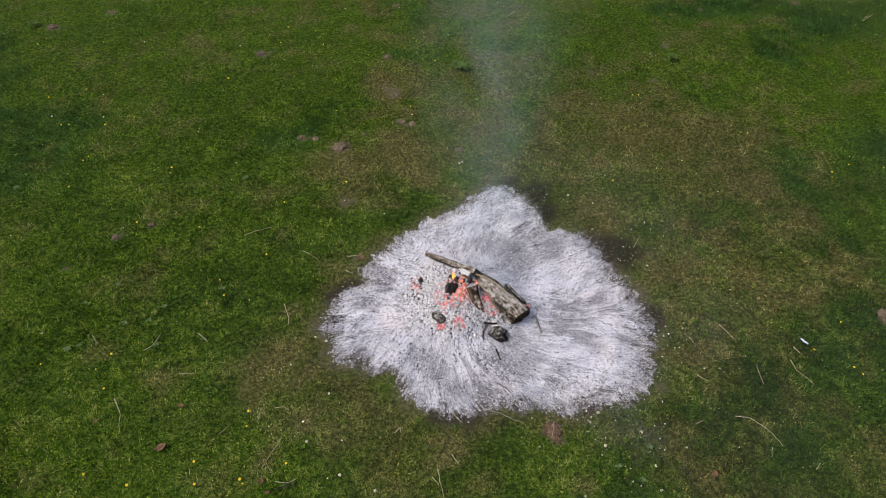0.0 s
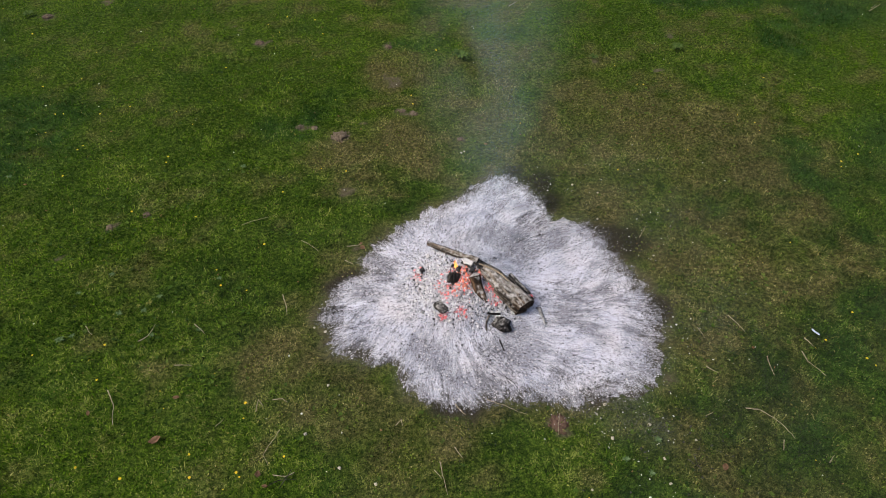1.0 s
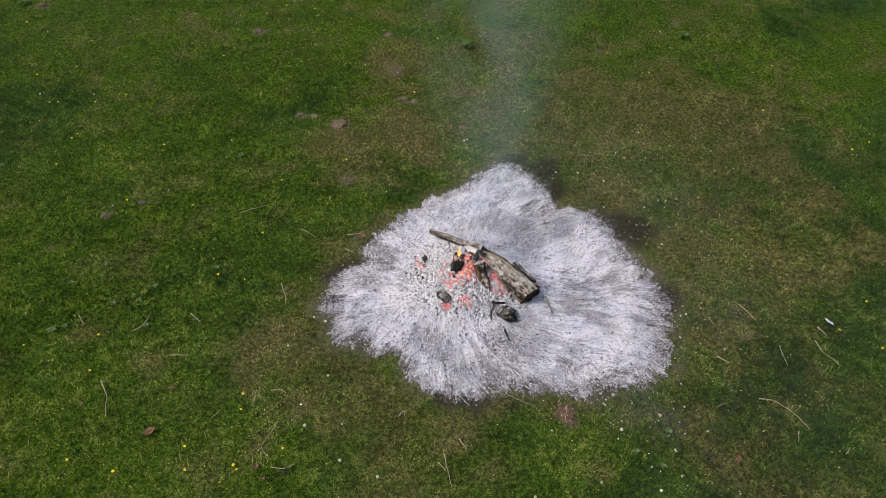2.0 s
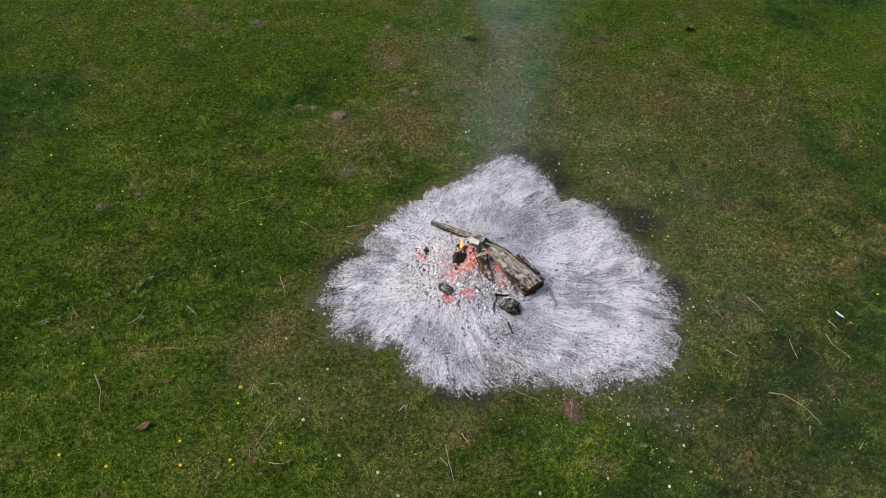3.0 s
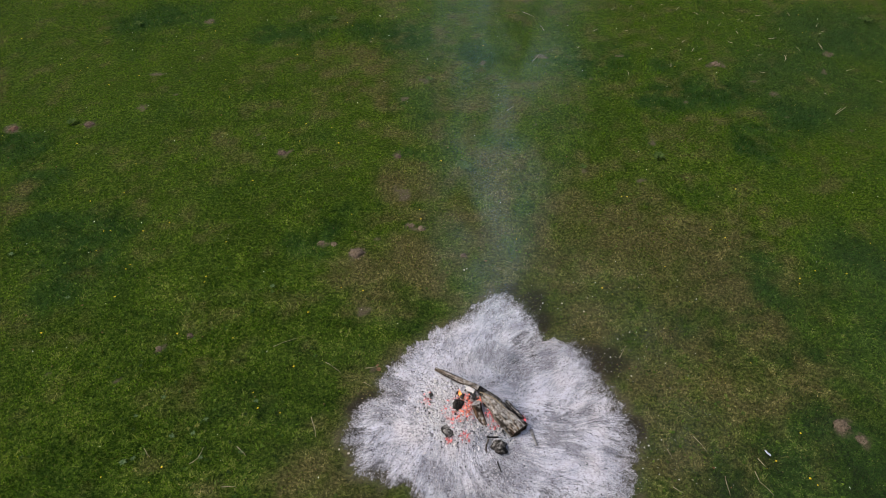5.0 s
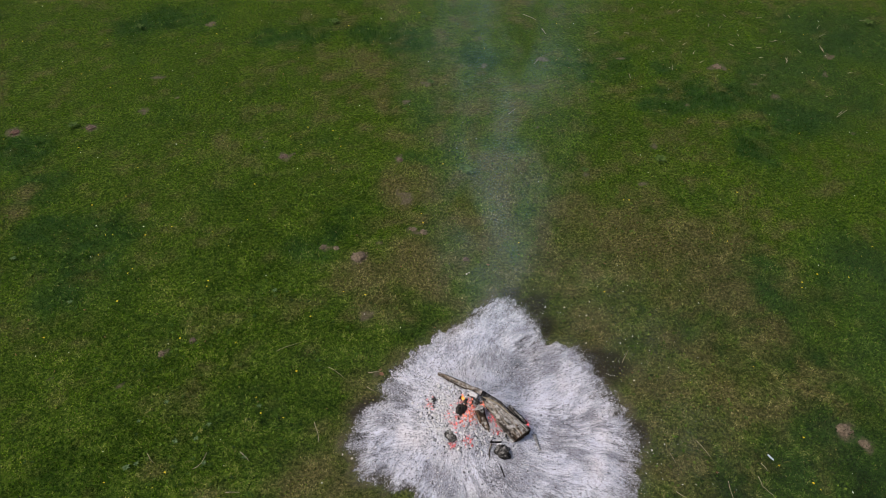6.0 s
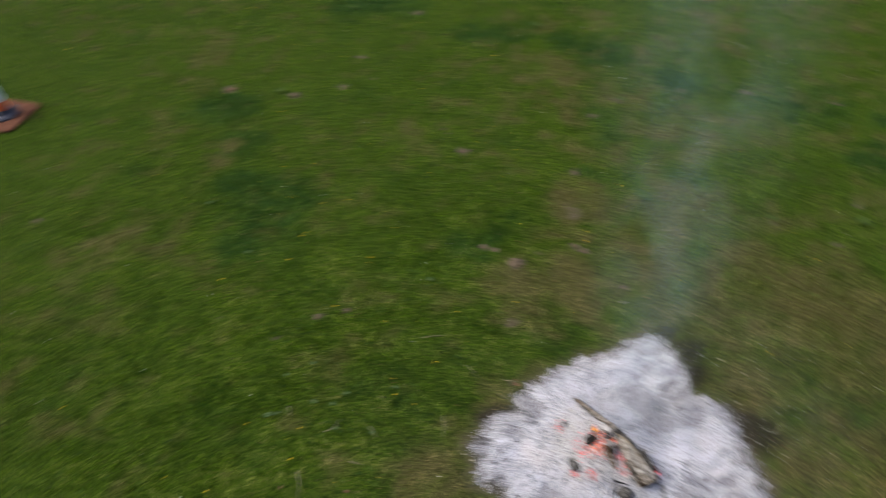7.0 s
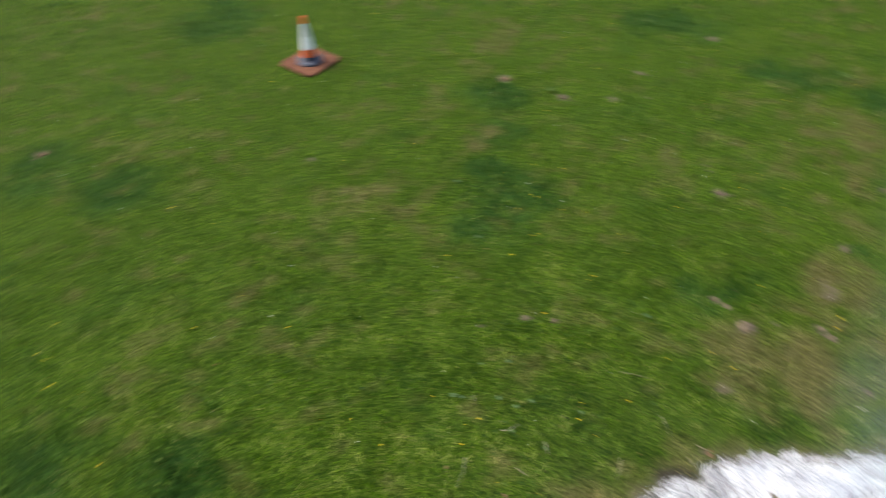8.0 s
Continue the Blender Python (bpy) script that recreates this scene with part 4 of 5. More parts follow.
make_log((0.127, 3.890, 0.200), (0.190, 3.822, 0.220), 0.020, 0.018, CHAR, CHAR, "black charred stick in the flames", 6)
make_log((0.226, 3.918, 0.245), (0.298, 3.879, 0.255), 0.024, 0.019, FLAKE, CUT, "small log burnt to white ash on the embers", 7, ridges=0.9, rough=0.35)
make_log((0.242, 3.834, 0.225), (0.285, 3.815, 0.235), 0.018, 0.014, CRUST, CUT, "short grey ash-coated block on the embers", 8)
make_log((0.836, 3.614, 0.042), (0.873, 3.452, 0.032), 0.012, 0.009, CRUST, CRUST, "grey ash-coated stick lying on the ash bed", 9)
make_log((0.414, 3.493, 0.105), (0.515, 3.507, 0.085), 0.008, 0.007, CHAR, CHAR, "charred stick end beside the stump", 10)
make_log((0.424, 3.480, 0.098), (0.402, 3.363, 0.055), 0.008, 0.006, BARK, CHAR, "thin bent stick beside the charred stump", 11, sag=-0.1)
make_log((0.346, 3.858, 0.290), (0.585, 3.704, 0.250), 0.006, 0.005, TWIG, TWIG, "pale bent root lying across the thick log", 12, sag=0.10, sides=8)
make_log((0.390, 3.856, 0.165), (0.594, 3.643, 0.100), 0.006, 0.005, TWIG, TWIG, "pale thin stick lying under the thick log", 13, sag=0.03, sides=8)
make_log((0.498, 3.288, 0.036), (0.529, 3.191, 0.030), 0.006, 0.004, CHAR, CHAR, "thin black stick on the ash", 14, sides=8)


def lump(name, at, size, mat_, label, category, seed, rough=0.35):
    bm = bmesh.new()
    bmesh.ops.create_icosphere(bm, subdivisions=3, radius=1)
    off = Vector((seed * 3.7, seed * 1.3, 0))
    for v in bm.verts:
        v.co *= 1 + rough * noise.noise(v.co * 1.6 + off) + rough * 0.4 * noise.noise(v.co * 5 + off)
        v.co = Vector((v.co.x * size[0], v.co.y * size[1], v.co.z * size[2]))
    ob = part(name, bm, mat_)
    ob.location = at
    ob.rotation_euler = (0, 0, seed * 1.1)
    return tagged(ob, label, category)


def make_block(at, size, turn, mat_, label, seed):
    """A charred squarish block with worn edges and slightly hollow faces."""
    rng = random.Random(seed)
    bm = bmesh.new()
    bmesh.ops.create_cube(bm, size=1)
    for v in bm.verts:
        v.co += Vector((rng.uniform(-0.14, 0.14), rng.uniform(-0.14, 0.14), rng.uniform(-0.14, 0.14)))
    bmesh.ops.bevel(bm, geom=bm.edges[:], offset=0.09, segments=2, affect="EDGES")
    bmesh.ops.subdivide_edges(bm, edges=bm.edges[:], cuts=2, use_grid_fill=True)
    for v in bm.verts:
        v.co *= 1 + 0.10 * noise.noise(v.co * 3 + Vector((seed, 0, 0))) + 0.05 * noise.noise(v.co * 9)
        v.co = Vector((v.co.x * size[0], v.co.y * size[1], v.co.z * size[2]))
    ob = part("charred_block", bm, mat_)
    ob.location, ob.rotation_euler = at, turn
    return tagged(ob, label, "charcoal")


make_block((0.146, 3.765, 0.215), (0.085, 0.060, 0.095), (-0.5, 0.35, 0.6), CHAR, "black charred block in the flames", 5)
make_block((0.132, 3.706, 0.165), (0.060, 0.035, 0.030), (0.1, 0.3, 0.3), DUSTY, "small ash-dusted charred piece in the embers", 8)
make_block((-0.115, 3.966, 0.060), (0.045, 0.040, 0.035), (0.2, 0.1, 0.9), CHAR, "small black charred block among the coals", 9)
make_block((0.800, 3.740, 0.030), (0.045, 0.030, 0.025), (0.1, 0.2, -0.6), CHAR, "small black charred block beside the branch", 11)
lump("charred_stump", (0.521, 3.414, 0.062), (0.062, 0.070, 0.050), DUSTY, "small black charred stump on the ash", "stump", 1, 0.6)
lump("charred_lump", (0.045, 3.553, 0.105), (0.075, 0.046, 0.030), DUSTY, "flat oval charred lump among the coals", "charcoal", 2, 0.35)


def make_flame_tongue(at, high, wide, seed):
    n, m = 12, 10
    v, t, rise = [], [], []
    rng = random.Random(seed)
    for i in range(n):
        f = i / (n - 1)
        r = wide * (math.sin(math.pi * (0.18 + 0.82 * f)) ** 0.8) * (1 - 0.4 * f)
        cx, cy = 0.25 * wide * math.sin(5 * f + seed), 0.25 * wide * math.cos(4 * f + seed)
        for k in range(m):
            a = 2 * math.pi * k / m
            v.append((cx + r * math.cos(a), cy + r * math.sin(a) * 0.6, f * high))
            rise.append(f)
    for i in range(n - 1):
        for k in range(m):
            a, b = i * m + k, i * m + (k + 1) % m
            t += [(a, b, b + m), (a, b + m, a + m)]
    ob = big_mesh("flame", np.array(v), np.array(t), FLAME, {"rise": rise}, True)
    ob.location = at
    return tagged(ob, "small orange flame rising from the embers", "flame", "flames of the fire")


make_flame_tongue((0.159, 3.854, 0.240), 0.10, 0.018, 1)
make_flame_tongue((0.194, 3.825, 0.190), 0.07, 0.016, 2)
make_flame_tongue((0.266, 3.743, 0.190), 0.045, 0.014, 3)


# ---------------------------------------------------------------- smoke: thin drifting veils
def make_smoke_plume():
    rise, across = 46, 14
    verts, tris, fade = [], [], []
    for k in range(3):
        rng = random.Random(40 + k)
        base = len(verts)
        depth, shift = (k - 1) * 0.16, rng.uniform(-0.09, 0.09)
        for i in range(rise):
            f = i / (rise - 1)
            h = 4.2 * f
            half = 0.32 + 0.40 * h ** 0.9
            for j in range(across):
                u = 2 * j / (across - 1) - 1
                p = Vector((u * half, 0, h))
                wob = noise.noise(Vector((u * 0.8, h * 0.9, k * 3.1)))
                x = 0.46 + shift - 0.02 * h + 0.10 * h * noise.noise(Vector((0.2, h * 0.7, 5.0))) + p.x
                y = 4.0 + 0.85 * h + depth * (0.6 + 0.6 * h) + 0.20 * wob * (0.3 + h * 0.4)
                verts.append((x, y, 0.05 + h))
                soft = max(0.0, 1 - u * u) ** 2.6
                start = min(1.0, 0.40 + f * 2.2)
                end = 1.0 - 0.35 * f
                fade.append(0.040 * soft * start * end * min(1.0, (1 - f) * 6))
        tris.append(grid_tris(rise, across) + base)
    ob = big_mesh("smoke", np.array(verts), np.concatenate(tris), SMOKE, {"fade": fade}, True)
    return tagged(ob, "thin bluish smoke drifting up from the fire", "smoke", kind="stuff")


make_smoke_plume()


# ---------------------------------------------------------------- traffic cone
def ring_solid(profile, sides, turn=0.0):
    bm = bmesh.new()
    rows = []
    for r, z in profile:
        rows.append([bm.verts.new((r * math.cos(turn + 2 * math.pi * k / sides), r * math.sin(turn + 2 * math.pi * k / sides), z)) for k in range(sides)])
    for a, b in zip(rows, rows[1:]):
        for k in range(sides):
            bm.faces.new((a[k], a[(k + 1) % sides], b[(k + 1) % sides], b[k]))
    bm.faces.new(rows[0][::-1])
    bm.faces.new(rows[-1])
    return bm


def make_cone(x, y, turn):
    cone = new("traffic_cone")
    cone.location, cone.rotation_euler = (x, y, gz(x, y) + 0.012), (0, 0, turn)
    bm = bmesh.new()
    bmesh.ops.create_cube(bm, size=1)
    bmesh.ops.scale(bm, vec=(0.74, 0.74, 0.03), verts=bm.verts)
    bmesh.ops.translate(bm, vec=(0, 0, 0.015), verts=bm.verts)
    bmesh.ops.bevel(bm, geom=[e for e in bm.edges if abs(e.verts[0].co.z - e.verts[1].co.z) > 0.01], offset=0.05, segments=4, affect="EDGES")
    part("base_plate", bm, MAT, cone, "worn rust-red square base", False)
    part("collar", ring_solid([(0.225, 0.032), (0.225, 0.055), (0.20, 0.072), (0.135, 0.080), (0.128, 0.14)], 8, radians(22.5)), RUBBER, cone, "dark grey eight-sided collar", False)

    def sleeve(name, z0, z1, mat_, label, proud=0.0):
        r0, r1 = (0.128 + (0.032 - 0.128) * (z - 0.08) / 0.73 + proud for z in (z0, z1))
        part(name, ring_solid([(r0, z0), (r1, z1)], 48), mat_, cone, label, False)

    sleeve("lower_body", 0.140, 0.272, ORANGE, "orange plastic body")
    sleeve("lower_sleeve", 0.272, 0.480, REFLECT, "white reflective sleeve", 0.004)
    sleeve("upper_sleeve", 0.480, 0.700, GREYSLEEVE, "greyish white reflective sleeve", 0.003)
    part("tip", ring_solid([(0.047, 0.700), (0.036, 0.800), (0.030, 0.810), (0.022, 0.810), (0.022, 0.78)], 32), ORANGE, cone, "orange plastic tip", False)
    return tagged(cone, "orange and white traffic cone on a rust-red square base", "traffic cone")


make_cone(-8.89, 6.67, radians(3))


# ---------------------------------------------------------------- molehills and bare earth
def make_molehill(x, y, r, mat_, label, seed, high=0.38):
    rng = random.Random(seed)
    bm = bmesh.new()
    bmesh.ops.create_icosphere(bm, subdivisions=4, radius=1)
    off = Vector((seed * 2.3, seed * 0.7, 1))
    for v in bm.verts:
        q = 1 + 0.35 * noise.noise(v.co * 1.8 + off) + 0.22 * noise.noise(v.co * 5 + off) + 0.10 * noise.noise(v.co * 11 + off)
        v.co = Vector((v.co.x * r * q, v.co.y * r * q * 0.85, max(v.co.z, -0.25) * r * high * q))
    for _ in range(14):
        a, d, s_ = rng.uniform(0, 6.3), rng.uniform(0.5, 1.25) * r, rng.uniform(0.06, 0.17) * r
        made = bmesh.ops.create_icosphere(bm, subdivisions=1, radius=s_, matrix=Matrix.Translation((d * math.cos(a), d * math.sin(a), s_ * 0.5)))["verts"]
        for v in made:
            v.co += Vector((rng.uniform(-1, 1), rng.uniform(-1, 1), rng.uniform(-1, 1))) * s_ * 0.25
    ob = part("molehill", bm, mat_)
    ob.location, ob.rotation_euler = (x, y, gz(x, y)), (0, 0, rng.uniform(0, 6))
    return tagged(ob, label, "molehill", "molehills in the grass")


PALE, DAMP, RED = (EARTH, "crumbling molehill of pale dry earth in the grass"), (DARKEARTH, "low molehill of dark damp earth in the grass"), (REDEARTH, "low molehill of reddish earth in the grass")
for k, (x, y, r) in enumerate(BARE + BARE_FAR):
    if k in (0, 1, 2, 4, 5, 6, 7, 9, 10, 13, 14, 15, 22, 24, 25, 29, 34):
        soil, words = (RED if k in (14, 29, 34) else DAMP if k in (7, 9, 10, 13, 15) else PALE)
        make_molehill(x, y, r * (0.64 if k == 0 else 0.62 if k == 34 else 0.40), soil, words, k + 1, 0.16 if k == 34 else 0.38)


# ---------------------------------------------------------------- twigs
TWIGS = [[(-1.25, 3.73), (-1.18, 3.52)], [(-0.78, 4.30), (-0.66, 4.32)], [(2.36, 3.57), (2.45, 3.41)], [(2.08, 3.44), (2.11, 3.34)], [(2.05, 3.07), (2.13, 3.01)], [(2.55, 3.17), (2.54, 2.99)],
         [(2.83, 3.22), (2.84, 3.12), (2.93, 2.99)], [(2.90, 3.35), (2.94, 3.27)], [(2.24, 2.71), (2.34, 2.70), (2.43, 2.62), (2.51, 2.47)], [(1.93, 2.64), (1.99, 2.67)], [(2.43, 2.46), (2.40, 2.38)],
         [(2.68, 2.29), (2.73, 2.34)], [(-2.36, 2.81), (-2.27, 2.67), (-2.23, 2.53)], [(-1.94, 3.03), (-1.81, 3.03)], [(-1.52, 2.52), (-1.47, 2.59)], [(-1.26, 2.64), (-1.26, 2.74), (-1.22, 2.69)],
         [(-1.16, 2.74), (-1.09, 2.75), (-1.05, 2.72)], [(-1.07, 2.50), (-1.12, 2.39), (-1.15, 2.31), (-1.10, 2.23)], [(-1.06, 2.17), (-0.98, 2.16), (-0.92, 2.19)], [(-2.28, 3.25), (-2.22, 3.30), (-2.19, 3.41)],
         [(-1.89, 3.42), (-1.79, 3.33)], [(-2.73, 3.40), (-2.65, 3.31)], [(0.15, 2.72), (0.22, 2.63)], [(0.38, 2.76), (0.51, 2.71), (0.66, 2.64)], [(-0.27, 2.54), (-0.23, 2.59), (-0.22, 2.54)], [(0.89, 2.65), (0.86, 2.48)],
         [(0.14, 2.38), (0.19, 2.30)], [(0.00, 2.21), (0.05, 2.15)], [(0.04, 2.27), (0.09, 2.04)], [(1.82, 4.45), (1.91, 4.60)], [(-1.19, 4.36), (-1.02, 4.23)], [(-1.75, 4.55), (-1.51, 4.67)], [(-0.78, 4.13), (-0.70, 4.08)],
         [(5.70, 10.65), (5.70, 10.56), (5.64, 10.47)], [(6.43, 11.06), (6.41, 10.84)], [(5.87, 8.94), (6.10, 9.13)], [(1.46, 10.33), (1.58, 10.57)], [(0.95, 8.91), (1.07, 9.05)], [(1.43, 12.02), (1.64, 11.84)], [(1.71, 11.52), (1.76, 11.34)]]
DARK_TWIGS = [[(-1.09, 2.08), (-0.92, 2.18)], [(-1.04, 2.12), (-0.90, 2.14)], [(-1.00, 2.08), (-0.94, 2.21)], [(1.72, 2.31), (1.80, 2.24)], [(1.75, 2.25), (1.84, 2.29)], [(1.77, 2.33), (1.79, 2.22)], [(0.52, 2.96), (0.59, 2.89)]]


def make_twig(corners, seed, bend=0.06, mat_=TWIG, label="thin bleached dead twig lying in the grass"):
    rng = random.Random(seed)
    pts = [Vector((x, y, gz(x, y) + 0.030)) for x, y in corners]
    path = []
    for a, b in zip(pts, pts[1:]):
        path += line(a, b, 6, rng.uniform(-bend, bend), seed, 0.02)[:-1]
    path.append(pts[-1])
    r = rng.uniform(0.0024, 0.0040) * (1.3 if corners[0][1] > 8.5 else 0.95)
    n = len(path)
    bark, ends = tube([p - path[0] for p in path], [r * (1.15 - 0.6 * i / (n - 1)) for i in range(n)], 6, 0.15, 0, seed)
    for cap in ends:
        cap.free()
    ob = part("twig", bark, mat_)
    ob.location = path[0]
    return tagged(ob, label, "twig", "twigs in the grass")


STRAWS = [(3.59, 11.86, 3.65, 12.07), (4.69, 11.7, 4.75, 11.89), (4.87, 11.66, 5.0, 11.86), (5.13, 11.36, 5.12, 11.52), (4.06, 11.14, 3.98, 11.19), (4.08, 11.04, 4.22, 11.18),
         (5.67, 12.08, 5.87, 12.09), (4.94, 11.03, 4.82, 11.17), (5.3, 10.96, 5.48, 10.96), (5.69, 11.21, 5.81, 11.23), (5.69, 11.19, 5.54, 11.21), (5.92, 11.52, 5.97, 11.73),
         (6.69, 11.47, 6.59, 11.5), (6.56, 11.4, 6.69, 11.46), (6.43, 10.91, 6.43, 11.07), (5.66, 10.5, 5.79, 10.78), (5.19, 10.1, 5.04, 10.14), (6.98, 9.85, 6.89, 9.97),
         (5.92, 9.02, 6.1, 9.17), (5.95, 9.49, 5.89, 9.56), (5.77, 12.65, 5.68, 12.77), (3.22, 11.41, 3.07, 11.45), (4.26, 12.21, 4.44, 12.43), (2.61, 11.38, 2.79, 11.54)]
MORE_STRAWS = [(2.96, 9.95, 2.97, 10.21), (2.28, 10.81, 2.21, 10.91), (4.17, 10.74, 4.3, 10.96), (3.06, 12.18, 3.23, 12.38), (3.42, 12.28, 3.54, 12.52), (3.99, 12.38, 4.13, 12.46),
         (4.25, 12.58, 4.41, 12.78), (5.11, 12.1, 5.07, 12.24), (6.14, 12.81, 6.37, 12.88), (3.7, 10.23, 3.77, 10.5), (4.21, 10.46, 4.37, 10.58), (5.25, 10.64, 5.38, 10.64),
         (6.0, 10.79, 5.96, 11.01), (6.63, 11.68, 6.8, 11.92), (7.51, 11.99, 7.71, 12.0), (6.55, 10.19, 6.75, 10.28), (3.76, 11.15, 3.73, 11.36), (5.27, 11.81, 5.39, 12.03),
         (4.61, 12.04, 4.5, 12.18), (6.27, 12.05, 6.3, 12.29)]

for k, corners in enumerate(TWIGS):
    make_twig(corners, k + 1)
for k, corners in enumerate(DARK_TWIGS):
    make_twig(corners, k + 90, 0.06, CHAR, "thin charred black twig lying in the grass")
for k, (a, b, c, d) in enumerate(STRAWS + MORE_STRAWS):
    make_twig([(a, b), (0.45 * a + 0.55 * c, 0.45 * b + 0.55 * d)], k + 50, 0.09)


# ---------------------------------------------------------------- flowers, weeds, pebbles, litter
def make_dandelion(x, y, seed):
    rng = random.Random(seed)
    plant = new("dandelion")
    plant.location, plant.rotation_euler = (x, y, gz(x, y)), (0, 0, rng.uniform(0, 6))
    h = 0.045
    bm, caps = tube([Vector((0, 0, -0.005)), Vector((0.004, 0, h * 0.5)), Vector((0.006, 0.002, h))], [0.0018, 0.0016, 0.0015], 5, 0.05)
    for cap in caps:
        cap.free()
    part("stem", bm, STEM, plant)
    bm = bmesh.new()
    for layer, (rr, up, count) in enumerate(((0.019, 0.001, 13), (0.013, 0.005, 9))):
        c = bm.verts.new((0.006, 0.002, h + up + 0.003))
        for k in range(count):
            a = 2 * math.pi * (k + 0.3 * layer) / count
            p = [bm.verts.new((0.006 + rr * f * math.cos(a + d), 0.002 + rr * f * math.sin(a + d), h + up + 0.004 * (f > 0.9))) for f, d in ((0.8, -0.2), (1.0, 0.0), (0.8, 0.2))]
            bm.faces.new((c, *p))
    part("flower", bm, YELLOW, plant, "bright yellow flower head")
    return tagged(plant, "yellow dandelion in bloom in the short grass", "flower", "dandelions in the grass")


NEAR_FLOWERS = [(-4.08, 6.24), (-4.00, 6.25), (-2.67, 5.50), (-2.67, 5.43), (-3.58, 5.69), (-3.59, 5.20), (-2.19, 4.67), (-2.47, 2.90), (-1.35, 2.71), (-1.34, 2.59),
                (-2.37, 2.21), (-1.30, 2.18), (-1.13, 6.61), (-0.29, 6.69), (-0.27, 6.52), (-1.14, 5.39), (-1.46, 5.02), (-0.89, 5.33), (2.31, 7.00), (2.38, 6.99), (3.83, 7.16),
                (3.29, 6.39), (3.43, 6.25), (4.10, 5.59), (2.59, 5.77), (1.80, 5.42), (3.06, 3.32), (-3.03, 3.12),
                (-1.64, 2.31), (-2.05, 2.14), (-1.28, 2.16), (-1.01, 2.30), (-1.60, 2.14), (-1.85, 4.00), (-1.77, 3.82), (-1.50, 4.31), (-1.55, 3.78), (-2.52, 3.22), (3.31, 3.16), (3.36, 3.10), (3.39, 3.61)]
FAR_FLOWERS = [(-2.37, 10.41), (-3.37, 9.65), (-1.66, 11.52), (-0.02, 7.67), (4.08, 5.52), (-3.33, 6.39), (-2.78, 4.70), (-2.17, 8.26), (-1.59, 8.41), (-4.19, 4.70), (-6.67, 7.71),
               (-8.93, 5.86), (-7.53, 3.07), (-5.60, 2.69), (-6.85, 1.12), (-6.63, 0.78), (-6.51, 0.78), (-6.11, 0.70), (-6.12, 0.64), (-6.21, 0.42), (-5.61, 2.08), (-4.83, 2.75),
               (-3.47, 2.40), (-3.04, 2.39), (-4.91, 0.55), (-5.97, 6.12), (-9.54, 3.44),
               (4.68, 5.68), (5.20, 6.21), (4.33, 5.72), (-4.44, 6.79), (-4.05, 5.91), (-3.61, 5.62), (-2.47, 7.21), (-4.07, 6.97), (-3.60, 6.24), (-6.99, 10.78), (-5.64, 10.91), (-6.04, 9.98),
               (-5.67, 9.82), (-5.60, 9.94), (-5.09, 9.44), (-3.87, 11.16), (-3.21, 9.18), (-4.72, 9.70), (-5.03, 7.95), (-6.13, 8.13), (-0.44, 12.03), (0.68, 10.83), (1.86, 10.52), (-1.96, 8.49),
               (-1.45, 8.05), (-2.00, 8.08)]
first = make_dandelion(*NEAR_FLOWERS[0], 1)
first.scale = (0.50, 0.50, 0.62)
for k, (x, y) in enumerate((NEAR_FLOWERS + FAR_FLOWERS)[1:]):
    copy_thing(first, pose(x, y, gz(x, y), 0, 0, 47 * k) @ Matrix.Scale(1.0 + 0.22 * math.sin(k * 2.1), 4))


def make_weed(x, y, size, seed, mat_=LEAF, count=9, words="broad-leaved green weed rosette in the grass"):
    rng = random.Random(seed)
    weed = new("weed")
    weed.location = (x, y, gz(x, y))
    for k in range(count):
        a = 2 * math.pi * k / count + rng.uniform(-0.3, 0.3)
        long, wide = size * rng.uniform(0.7, 1.1), size * rng.uniform(0.16, 0.24)
        bm = bmesh.new()
        rows = []
        for i in range(6):
            f = i / 5
            w = wide * math.sin(math.pi * (0.08 + 0.9 * f)) * (1 + 0.2 * rng.uniform(-1, 1))
            z = size * 0.5 * math.sin(2.4 * f) * rng.uniform(0.85, 1.1) + 0.02
            c = Vector((math.cos(a) * long * f, math.sin(a) * long * f, z))
            side = Vector((-math.sin(a), math.cos(a), 0)) * w
            rows.append([bm.verts.new(c - side + Vector((0, 0, 0.2 * w))), bm.verts.new(c), bm.verts.new(c + side + Vector((0, 0, 0.2 * w)))])
        for p, q in zip(rows, rows[1:]):
            for j in range(2):
                bm.faces.new((p[j], p[j + 1], q[j + 1], q[j]))
        part("leaf", bm, mat_, weed)
    return tagged(weed, words, "weed", "weeds in the grass")


